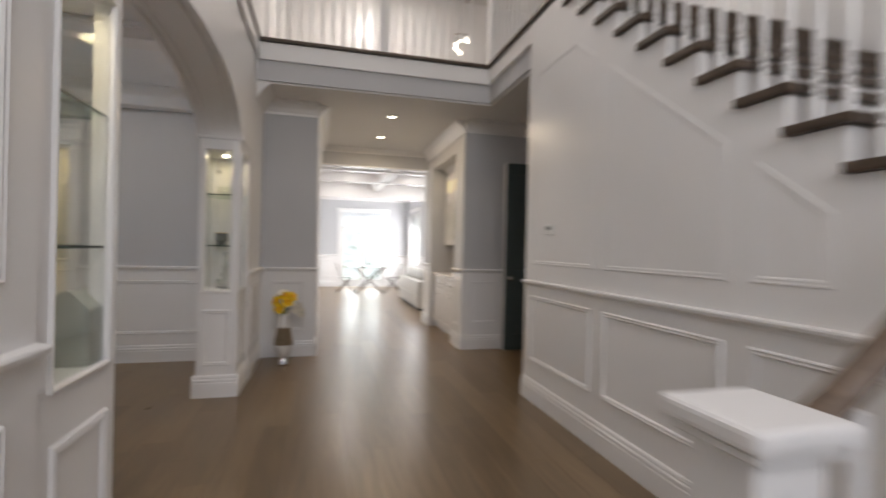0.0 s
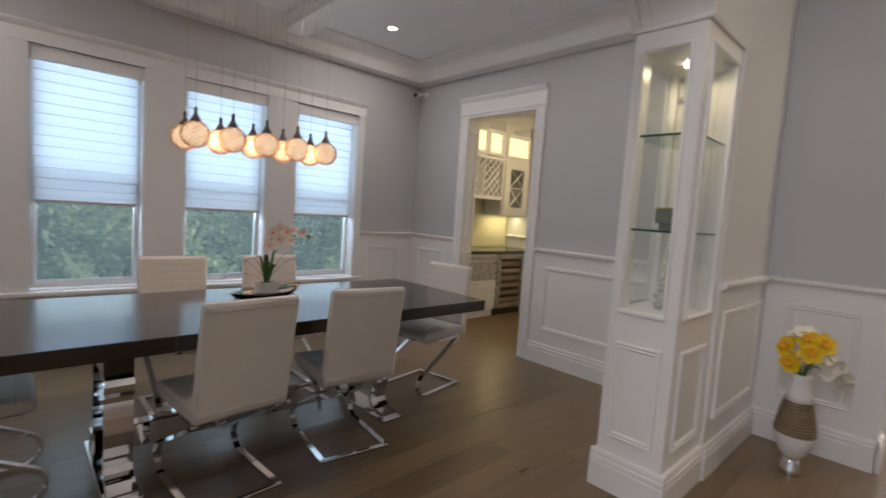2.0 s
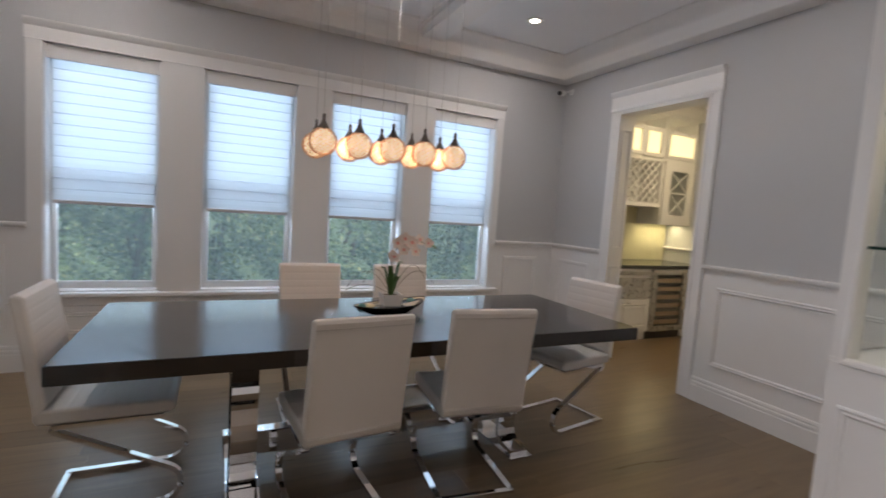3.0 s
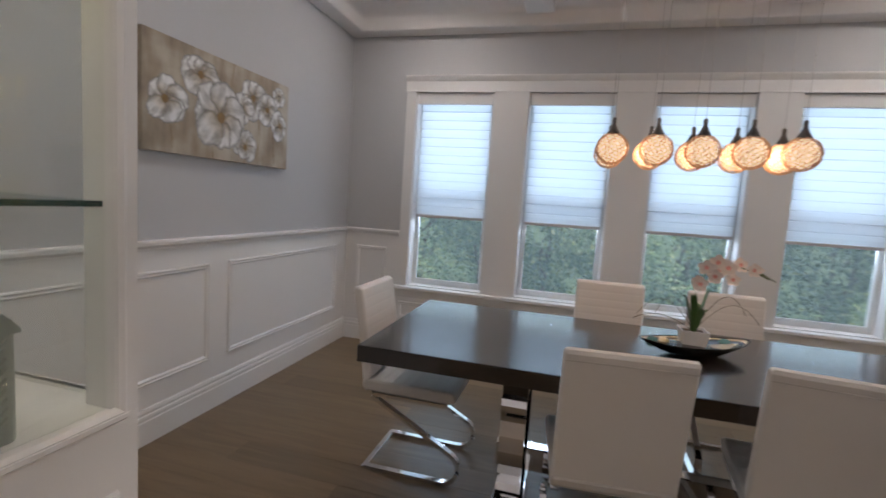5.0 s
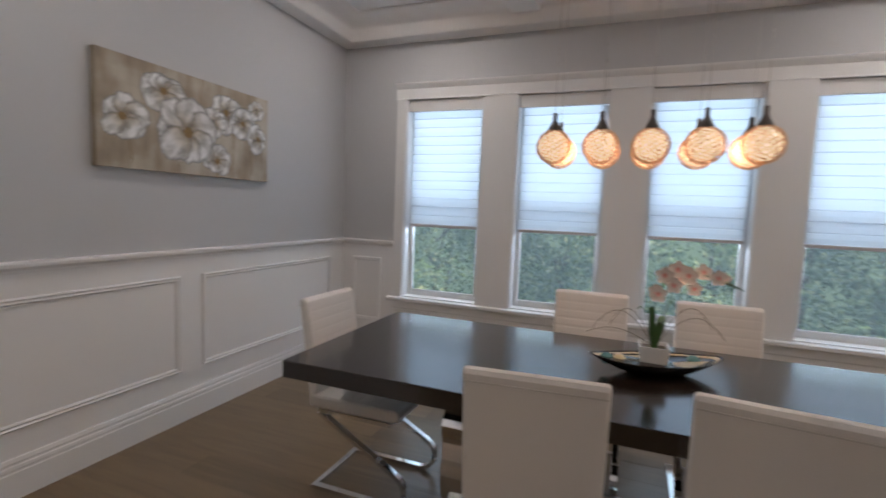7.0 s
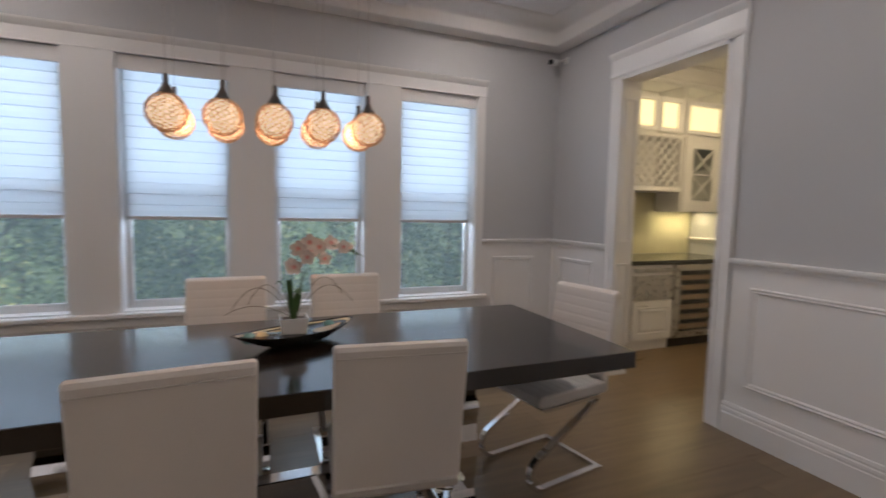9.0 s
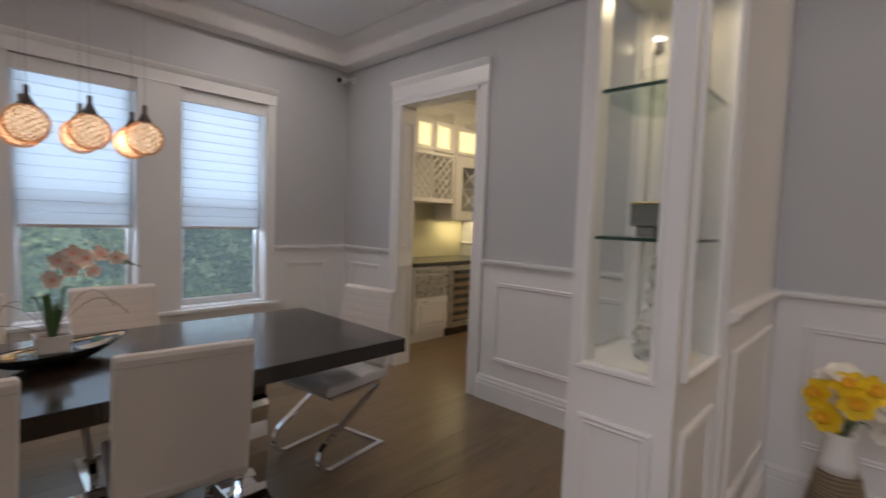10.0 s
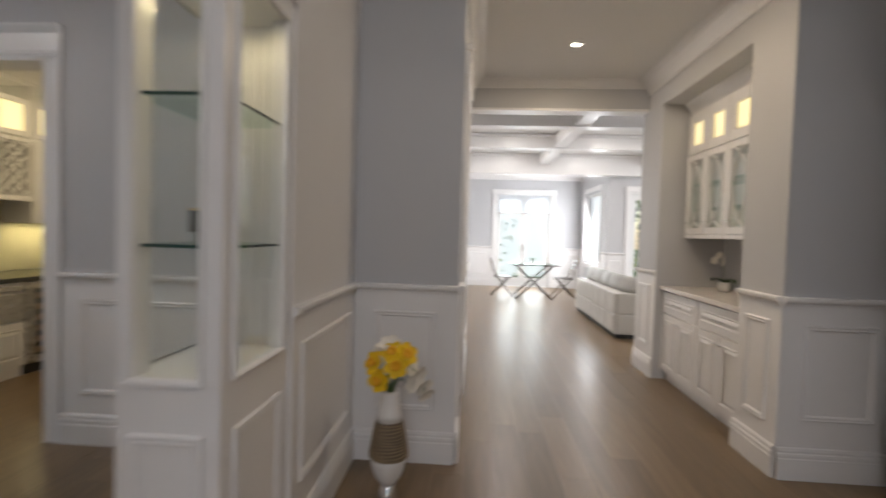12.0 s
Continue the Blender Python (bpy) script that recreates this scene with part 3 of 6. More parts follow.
wall_bay = structure("wall_bay", boxes((2.44, 2.6, 13.62, 14.1, -0.28, 3.1), (2.44, 2.6, 15.5, 16.1, -0.28, 3.1), (2.44, 2.6, 14.1, 15.5, 2.45, 3.1), (2.44, 2.6, 14.1, 15.5, -0.28, 0.75)), WALL, "pale wall of the breakfast bay with a window", "wall")
f = Face((2.44, 16.1), (2.44, 13.62), (-1, 0))
wainscot(wall_bay, f, 0.0, 0.6, ()), wainscot(wall_bay, f, 2.0, 2.48, ())
part("window_casing", frame_on(f, rect(0.5, 2.1, 0.65, 2.6), [(0, 0), (0.025, 0), (0.025, 0.1), (0, 0.1)]), WHITE, wall_bay)
wall_garden = structure("wall_garden", boxes((2.44, 2.90, 13.5, 13.62, -0.28, 3.1), (4.5, 7.2, 13.5, 13.62, -0.28, 3.1), (2.90, 4.5, 13.5, 13.62, 2.38, 3.1)), WALL, "pale wall with garden doors", "wall")
f = Face((2.42, 13.5), (7.0, 13.5), (0, -1))
wainscot(wall_garden, f, 0.0, 0.385, [(0.08, 0.31)])
part("door_casing", boxes((2.81, 2.90, 13.47, 13.5, 0, 2.38), (4.5, 4.6, 13.47, 13.5, 0, 2.38), (2.79, 4.63, 13.46, 13.5, 2.38, 2.50), bevel=0.004), WHITE, wall_garden)
structure("wall_living_east", boxes((7.05, 7.2, 8.6, 9.4, -0.28, 3.2), (7.05, 7.2, 13.2, 13.62, -0.28, 3.2), (7.05, 7.2, 9.4, 13.2, 2.8, 3.2), (7.05, 7.2, 9.4, 13.2, -0.28, 0.2)), WHITE, "white living room wall with wide glazing", "wall")
structure("wall_living_south", boxes((2.2, 7.2, 8.6, 8.75, -0.28, 3.2)), WHITE, "white living room wall", "wall")

# ---- pantry ----
structure("wall_pantry_east", boxes((-2.75, -2.6, 6.19, 9.1, -0.28, 3.2)), WHITE, "cream pantry wall", "wall")
wall_pantry_north = structure("wall_pantry_north", boxes((-5.03, -2.75, 8.14, 8.29, -0.28, 2.85)), WALL, "grey pantry end wall over white wainscot", "wall")
structure("ceiling_pantry", boxes((-5.03, -2.6, 6.19, 9.1, 2.85, 3.2)), CEIL, "cream pantry ceiling", "ceiling")
f = Face((-4.36, 8.14), (-2.75, 8.14), (0, -1))
wainscot(wall_pantry_north, f, 0.0, 1.61, [(0.2, 1.3)])
f = Face((-5.03, 8.14), (-2.75, 8.14), (0, -1))
part("chair_rail", extrude_along(f, 0.02, 0.67, RAIL), WHITE, wall_pantry_north)
part("crown_moulding", extrude_along(f, 0.0, 2.28, CROWN, 2.85), WHITE, wall_pantry_north)

# ---- pantry doorway lining and casing ----
doorway = structure("door_2", boxes((-3.96, -3.935, 6.02, 6.21, 0, 2.40), (-3.055, -3.03, 6.02, 6.21, 0, 2.40), (-3.96, -3.03, 6.02, 6.21, 2.375, 2.40)), WHITE, "white lining of the open pantry doorway", "doorway")
for x, n in ((-3.935, 1), (-3.055, -1)):
    fl = Face((x, 6.205), (x, 6.025), (n, 0)) if n > 0 else Face((x, 6.025), (x, 6.205), (n, 0))
    for za, zb in ((0.22, 0.93), (1.10, 2.24)):
        part("lining_moulding", frame_on(fl, rect(0.028, 0.152, za, zb), [(d * 0.7, w * 0.6) for d, w in MOULD]), WHITE, doorway)
f = Face((-4.07, NY), (-2.93, NY), (0, -1))
SIDE = [(0.0, 0.0), (0.022, 0.0), (0.022, 0.03), (0.016, 0.036), (0.016, 0.075), (0.012, 0.082), (0.012, 0.095), (0.0, 0.095)]


def casing_leg(face, s, flip, z1):
    bm = bmesh.new()
    sg = -1 if flip else 1
    a = [bm.verts.new(face.at(s + sg * w, 0.0, d)) for d, w in SIDE]
    b = [bm.verts.new(face.at(s + sg * w, z1, d)) for d, w in SIDE]
    k = len(SIDE)
    for i in range(k):
        bm.faces.new((a[i], a[(i + 1) % k], b[(i + 1) % k], b[i]))
    bm.faces.new(a[::-1]), bm.faces.new(b)
    return bm


part("casing_leg", casing_leg(f, 0.02, False, 2.40), WHITE, doorway)
part("casing_leg", casing_leg(f, 1.12, True, 2.40), WHITE, doorway)
HEAD = [(0.0, 2.40), (0.024, 2.40), (0.030, 2.415), (0.024, 2.43), (0.022, 2.44), (0.022, 2.54), (0.034, 2.555), (0.048, 2.575), (0.052, 2.59), (0.0, 2.595)]
part("casing_head", extrude_along(f, 0.01, 1.13, HEAD), WHITE, doorway)

# ---- dining windows ----
f = Face((WX, 5.265), (WX, 1.395), (1, 0))
wcase = structure("window_casing", extrude_along(f, -0.008, 3.878, [(0.0, 2.335), (0.024, 2.335), (0.024, 2.342), (0.021, 2.345), (0.021, 2.425), (0.032, 2.438), (0.046, 2.460), (0.050, 2.474), (0.0, 2.478)]), WHITE, "white header casing across the four windows", "casing")
edges = [1.395] + [e for wy in WIN_Y for e in (wy - 0.354, wy + 0.354)] + [5.265]
for y0, y1 in zip(edges[0::2], edges[1::2]):
    part("casing_board", extrude_along(f, 5.265 - y1, 5.265 - y0, [(0.0, 0.571), (0.020, 0.571), (0.020, 2.335), (0.0, 2.335)]), WHITE, wcase)
part("sill", extrude_along(f, -0.035, 3.905, [(0.0, 0.537), (0.052, 0.537), (0.058, 0.543), (0.058, 0.565), (0.052, 0.571), (0.0, 0.571)]), WHITE, wcase)
part("apron", extrude_along(f, 0.0, 3.87, [(0.0, 0.465), (0.014, 0.465), (0.018, 0.475), (0.018, 0.537), (0.0, 0.537)]), WHITE, wcase)


def dining_window(n, wy):
    xa, xb = WX - 0.145, WX - 0.105
    w = structure(f"window_{n}", boxes((xa, xb, wy - 0.354, wy - 0.305, 0.57, 2.335), (xa, xb, wy + 0.305, wy + 0.354, 0.57, 2.335), (xa, xb, wy - 0.305, wy + 0.305, 0.57, 0.628),
        (xa, xb, wy - 0.305, wy + 0.305, 2.275, 2.335), (xa + 0.005, xb - 0.005, wy - 0.305, wy + 0.305, 1.42, 1.465), bevel=0.004), PLASTIC, "white single-hung window looking onto a hedge", "window")
    part("sash_bead", boxes((xb - 0.004, xb + 0.010, wy - 0.318, wy - 0.300, 0.622, 1.42), (xb - 0.004, xb + 0.010, wy + 0.300, wy + 0.318, 0.622, 1.42), (xb - 0.004, xb + 0.010, wy - 0.300, wy + 0.300, 0.622, 0.640), bevel=0.003), PLASTIC, w)
    part("jamb_lining", boxes((xb, WX + 0.004, wy - 0.354, wy - 0.344, 0.571, 2.335), (xb, WX + 0.004, wy + 0.344, wy + 0.354, 0.571, 2.335), (xb, WX + 0.002, wy - 0.344, wy + 0.344, 0.571, 0.582)), WHITE, w)
    for z0, z1 in ((0.628, 1.42), (1.465, 2.275)):
        pane = part("pane", boxes((xa + 0.017, xa + 0.023, wy - 0.305, wy + 0.305, z0, z1)), PANE, w)
        pane.visible_shadow = False
    blind = thing("window_blind", "white pleated blind lowered over the upper half of a window", "blind", "dining window blinds", pose(WX - 0.062, wy, 0))
    part("valance", boxes((0.030, 0.056, -0.342, 0.342, 2.232, 2.332), bevel=0.003), WHITE, blind, "white painted valance board")
    part("cassette", boxes((-0.030, 0.029, -0.338, 0.338, 2.255, 2.322), bevel=0.004), PLASTIC, blind)
    bm = bmesh.new()
    prev = None
    rows = 13
    step = (2.255 - 1.248) / rows
    for k in range(rows):
        z = 2.255 - k * step
        for dz, dx in ((0.0, 0.000), (0.004, -0.005), (0.010, -0.002), (0.040, 0.003), (step - 0.004, 0.004)):
            cur = [bm.verts.new((dx, y, z - dz)) for y in (-0.316, 0.316)]
            if prev:
                bm.faces.new((prev[0], prev[1], cur[1], cur[0]))
            prev = cur
    part("fabric", bm, BLIND, blind)
    # extra strips behind the fabric, added to draw the shaded fold lines and hem
    bm = bmesh.new()
    for k in range(1, rows):
        z = 2.255 - k * step
        v = [bm.verts.new((-0.010, y, q)) for y, q in ((-0.316, z + 0.001), (0.316, z + 0.001), (0.316, z - 0.0055), (-0.316, z - 0.0055))]
        bm.faces.new(v)
    for x, z0, z1 in ((-0.016, 1.405, 1.245), (-0.020, 1.408, 1.375)):
        bm.faces.new([bm.verts.new((x, y, q)) for y, q in ((-0.316, z0), (0.316, z0), (0.316, z1), (-0.316, z1))])
    part("fold_backing", bm, BLIND, blind, "added backing strips that shade the folds and hem")
    part("bottom_rail", boxes((-0.012, 0.012, -0.318, 0.318, 1.220, 1.245), bevel=0.004), BLINDRAIL, blind)


for n, wy in enumerate(WIN_Y, 1):
    dining_window(n, wy)

# ---- display cabinets built into the arch piers ----


def display_cabinet(yf, sg, slim=0.0):
    """yf: the face towards the opening; sg: +1 when the cabinet runs back along +y; slim: how much its front posts give to the glass."""
    def bx(x0, x1, v0, v1, z0, z1):
        a, b = yf + sg * v0, yf + sg * v1
        return (x0, x1, min(a, b), max(a, b), z0, z1)
    cab = thing("display_cabinet", "white built-in display cabinet with glass sides and lit shelves", "cabinet", "display cabinets in the arch")
    L, R, D = -1.438, -1.112, 0.51
    part("base", boxes(bx(L, R, 0.012, D, 0, 0.915)), WHITE, cab)
    part("ledge", boxes(bx(L, R, 0.012, D, 0.9155, 0.9295)), WHITE, cab)
    for x0, x1, v0, v1 in ((L, -1.383 - 0.4 * slim, 0.012, 0.085), (-1.182 + slim, R, 0.012, 0.090), (L, -1.39, 0.43, D), (-1.16, R, 0.43, D)):
        part("post", boxes(bx(x0, x1, v0, v1, 0.93, 2.165)), WHITE, cab)
    part("header", boxes(bx(L, R, 0.012, D, 2.165, 2.292)), WHITE, cab)
    part("cap_moulding", boxes(bx(L - 0.014, R + 0.014, -0.004, D, 2.262, 2.289), bevel=0.005), WHITE, cab)
    bm = boxes(bx(-1.39, -1.16, 0.485, D, 0.93, 2.165))
    for k in range(6):
        box(bm, *bx(-1.385 + k * 0.038, -1.385 + k * 0.038 + 0.034, 0.480, 0.486, 0.93, 2.165))
    part("back_panel", bm, WHITE, cab, "white beaded back panel")
    front = Face((L, yf + sg * 0.012), (R, yf + sg * 0.012), (0, -sg))
    hall = Face((R, yf), (R, yf + sg * D), (1, 0))
    dine = Face((L, yf), (L, yf + sg * D), (-1, 0))
    SM = [(0.0, 0.0), (0.012, 0.001), (0.014, 0.008), (0.008, 0.016), (0.0, 0.018)]

    def ring(face, s0, s1, z0, z1, prof=MOULD):
        return frame_on(face, rect(s0, s1, z0, z1), prof)
    part("panel_moulding", ring(front, 0.045, 0.275, 0.275, 0.765), WHITE, cab)
    for fc in (hall, dine):
        part("panel_moulding", ring(fc, 0.085, 0.43, 0.275, 0.765), WHITE, cab)
        part("glazing_bead", ring(fc, 0.072, 0.448, 0.918, 2.183, SM), WHITE, cab)
        part("baseboard", extrude_along(fc, 0.012, D, [(d + (0.006 if d else 0), z) for d, z in BASE]), WHITE, cab)
    part("glazing_bead", ring(front, 0.037 - 0.4 * slim, 0.274 + slim, 0.918, 2.183, SM), WHITE, cab)
    part("glazing_sill", boxes(bx(-1.402 - 0.4 * slim, -1.163 + slim, -0.003, 0.014, 0.910, 0.925), bevel=0.003), WHITE, cab)
    part("baseboard", extrude_along(front, -0.024, 0.350, [(d + (0.006 if d else 0), z) for d, z in BASE]), WHITE, cab)
    for d in (bx(-1.383 - 0.4 * slim, -1.182 + slim, 0.03, 0.036, 0.93, 2.165), bx(-1.125, -1.119, 0.09, 0.43, 0.93, 2.165), bx(-1.428, -1.422, 0.085, 0.43, 0.93, 2.165)):
        pane = part("glass_pane", boxes(d), GLASS, cab)
        pane.visible_shadow = False
    for z in (1.321, 1.775):
        sh = part("glass_shelf", boxes(bx(-1.418, -1.130, 0.042, 0.478, z, z + 0.010)), SHELFGLASS, cab, "green-edged glass shelf")
        sh.visible_shadow = False
        part("shelf_edge", boxes(bx(-1.418, -1.130, 0.038, 0.0415, z - 0.0005, z + 0.0105)), GLASSEDGE, sh)
        part("shelf_edge", boxes(bx(-1.1295, -1.1265, 0.05, 0.478, z + 0.0005, z + 0.0095)), GLASSEDGE, sh)
    cx, cy = -1.275, yf + sg * 0.26
    part("puck_light", lathe([(0.0, 0), (0.015, 0), (0.017, 0.004), (0.017, 0.014), (0.0, 0.015)], 16, (cx, cy, 2.149)), CAN, cab, "round lit puck light")
    area_lamp("cabinet_lamp", look((cx, cy, 2.145), (cx, cy + 0.001, 0)), 0.12, 0.12, 1.0, (1.0, 0.83, 0.47), cab, "DISK")
    part("hinge", boxes(bx(-1.40, -1.36, 0.455, 0.48, 2.02, 2.06), bevel=0.003), STEEL, cab)


display_cabinet(4.60, 1)
display_cabinet(2.115, -1, 0.014)


def fabric_box(x, y, z):
    t = thing("gift_box", "small grey box with a gilt lid on a narrow foot", "box", "boxes in the cabinets", pose(x, y, z, 0, 0, 3))
    part("foot", boxes((-0.032, 0.032, -0.032, 0.032, 0, 0.034), bevel=0.004), GREYBOX, t)
    part("body", boxes((-0.048, 0.048, -0.048, 0.048, 0.034, 0.108), bevel=0.004), GREYBOX, t)
    part("lid", boxes((-0.049, 0.049, -0.049, 0.049, 0.108, 0.116), bevel=0.003), GOLD, t, "pale gold lid")


fabric_box(-1.30, 4.86, 1.332)
fabric_box(-1.286, 1.80, 1.332)

t = thing("glass_bowl", "clear round glass bowl on the upper shelf", "bowl", m=pose(-1.27, 4.86, 1.786))
part("bowl", lathe([(0.03, 0), (0.05, 0.01), (0.075, 0.05), (0.08, 0.09), (0.076, 0.09), (0.07, 0.05), (0.045, 0.016), (0.0, 0.012)], 24), GLASS, t, smooth=True)
t = thing("crystal_decanter", "stacked crystal bottle on the cabinet floor", "decanter", m=pose(-1.255, 4.83, 0.931))
pr = [(0.05, 0), (0.055, 0.012), (0.02, 0.02)]
for k, r in enumerate((0.05, 0.045, 0.034, 0.026)):
    z = 0.06 + k * 0.072
    pr += [(r * 0.55, z - 0.035), (r, z - 0.012), (r, z + 0.012), (r * 0.5, z + 0.033)]
pr += [(0.012, 0.31), (0.016, 0.335), (0.0, 0.34)]
part("bottle", lathe(pr, 10), CRYSTAL, t, "faceted clear crystal")
t = thing("crystal_figure", "small crystal ornament on the cabinet floor", "ornament", m=pose(-1.33, 4.93, 0.931, 0, 0, 30))
part("ornament", lathe([(0.025, 0), (0.028, 0.01), (0.012, 0.02), (0.03, 0.05), (0.012, 0.08), (0.0, 0.09)], 8), CRYSTAL, t)


def lantern():
    t = thing("ceramic_lantern", "sage house-shaped lantern with chevron relief and dark openings", "lantern", m=pose(-1.192, 1.998, 0.931))
    bm = boxes((-0.066, 0.066, -0.066, 0.066, 0, 0.182))
    bmesh.ops.bevel(bm, geom=[e for e in bm.edges if abs(e.verts[0].co.z - e.verts[1].co.z) > 0.1], offset=0.022, segments=4, affect="EDGES", profile=0.5)
    part("body", bm, LANTERN, t)
    bm = bmesh.new()
    pr = [(-0.068, 0.182), (0.068, 0.182), (0.065, 0.192), (0.012, 0.246), (0.0, 0.250), (-0.012, 0.246), (-0.065, 0.192)]
    a, b = [[bm.verts.new((x, y, z)) for x, z in pr] for y in (-0.066, 0.066)]
    bm.faces.new(a), bm.faces.new(b[::-1])
    for i in range(7):
        bm.faces.new((a[i], a[(i + 1) % 7], b[(i + 1) % 7], b[i]))
    part("roof", bm, LANTERN, t)
    for k in range(9):
        z = 0.045 + 0.0165 * k
        for j in (-1, 1):
            bm = bmesh.new()
            tube(bm, [(j * 0.044, 0.0665, min(z, 0.178)), (j * 0.003, 0.0665, max(0.004, z - 0.040))], 0.0030, 5)
            part("chevron_rib", bm, LANTERN, t)
            bm = bmesh.new()
            tube(bm, [(-0.0665, j * 0.044, min(z, 0.178)), (-0.0665, j * 0.003, max(0.004, z - 0.040))], 0.0030, 5)
            part("chevron_rib", bm, LANTERN, t)
    for k in range(5):
        bm = bmesh.new()
        q = 0.2 + 0.17 * k
        tube(bm, [(-0.065 + 0.053 * q, -0.064, 0.1935 + 0.054 * q), (-0.065 + 0.053 * q, 0.064, 0.1935 + 0.054 * q)], 0.0022, 5)
        part("roof_rib", bm, LANTERN, t)
    # raised black plugs stand in for the shade inside two openings
    for z in (0.088, 0.138):
        bm = bmesh.new()
        arc = [(0.015 * math.cos(math.pi * i / 8), z + 0.010 + 0.010 * math.sin(math.pi * i / 8)) for i in range(9)] + [(-0.015, z - 0.014), (0.015, z - 0.014)]
        a, b = [[bm.verts.new((x - 0.002, y, q)) for x, q in arc] for y in (0.062, 0.0715)]
        bm.faces.new(a), bm.faces.new(b[::-1])
        for i in range(len(arc)):
            bm.faces.new((a[i], a[(i + 1) % len(arc)], b[(i + 1) % len(arc)], b[i]))
        part("opening", bm, BLACKMETAL, t, "black arched plug in place of a shaded opening")


lantern()

# ---- dining table ----
table = thing("dining_table", "long espresso wood dining table on chrome pedestals", "table")
part("tabletop", boxes((-3.462, -2.445, 2.111, 4.807, 0.690, 0.760), bevel=0.003), ESPRESSO, table)
for py in (2.745, 4.175):
    part("pedestal_block", boxes((-3.13, -2.775, py - 0.058, py + 0.058, 0.515, 0.690), bevel=0.003), ESPRESSO, table)
    for sg in (-1, 1):
        bm = bmesh.new()
        pts = [(0.150, 0.515), (0.172, 0.512), (0.190, 0.500), (0.198, 0.480), (0.194, 0.455), (0.180, 0.430), (0.176, 0.40), (0.186, 0.33), (0.190, 0.26), (0.184, 0.20), (0.172, 0.15), (0.170, 0.10), (0.184, 0.062), (0.225, 0.040), (0.33, 0.030)]
        rings = []
        for i, (px, pz) in enumerate(pts):
            q0, q1 = pts[max(0, i - 1)], pts[min(len(pts) - 1, i + 1)]
            dx, dz = q1[0] - q0[0], q1[1] - q0[1]
            ln = math.hypot(dx, dz)
            nx, nz = -dz / ln * 0.014, dx / ln * 0.014
            rings.append([bm.verts.new((-2.953 + sg * (px + nx * k), py + w, pz + nz * k)) for k, w in ((1, -0.056), (1, 0.056), (-1, 0.056), (-1, -0.056))])
        for a, b in zip(rings, rings[1:]):
            for i in range(4):
                bm.faces.new((a[i], a[(i + 1) % 4], b[(i + 1) % 4], b[i]))
        bm.faces.new(rings[0]), bm.faces.new(rings[-1][::-1])
        part("chrome_leg", bm, CHROME, table, "curved polished chrome leg")
    part("foot_plate", boxes((-3.30, -2.60, py - 0.072, py + 0.072, 0.0, 0.016), bevel=0.003), CHROME, table, "chrome foot plate")
part("stretcher", boxes((-2.99, -2.915, 2.66, 4.26, 0.10, 0.215), bevel=0.004), CHROME, table, "mirror-finish stretcher")

# ---- dining chairs ----


def padded_slab(profile, w, inset=0.010):
    """A padded slab: a closed (y, z) profile carried across x, its ends drawn in."""
    bm = bmesh.new()
    cy, cz = sum(p[0] for p in profile) / len(profile), sum(p[1] for p in profile) / len(profile)
    rings = []
    for x, k in ((-w, inset), (-w + inset * 0.4, inset * 0.3), (-w + inset, 0), (w - inset, 0), (w - inset * 0.4, inset * 0.3), (w, inset)):
        ring = []
        for i, (y, z) in enumerate(profile):
            y0, z0 = profile[i - 1]
            y1, z1 = profile[(i + 1) % len(profile)]
            ln = math.hypot(y1 - y0, z1 - z0) or 1
            ring.append(bm.verts.new((x, y - k * (z1 - z0) / ln, z + k * (y1 - y0) / ln)))
        rings.append(ring)
    n = len(profile)
    for a, b in zip(rings, rings[1:]):
        for i in range(n):
            bm.faces.new((a[i], a[(i + 1) % n], b[(i + 1) % n], b[i]))
    bm.faces.new(rings[0][::-1]), bm.faces.new(rings[-1])
    return bm


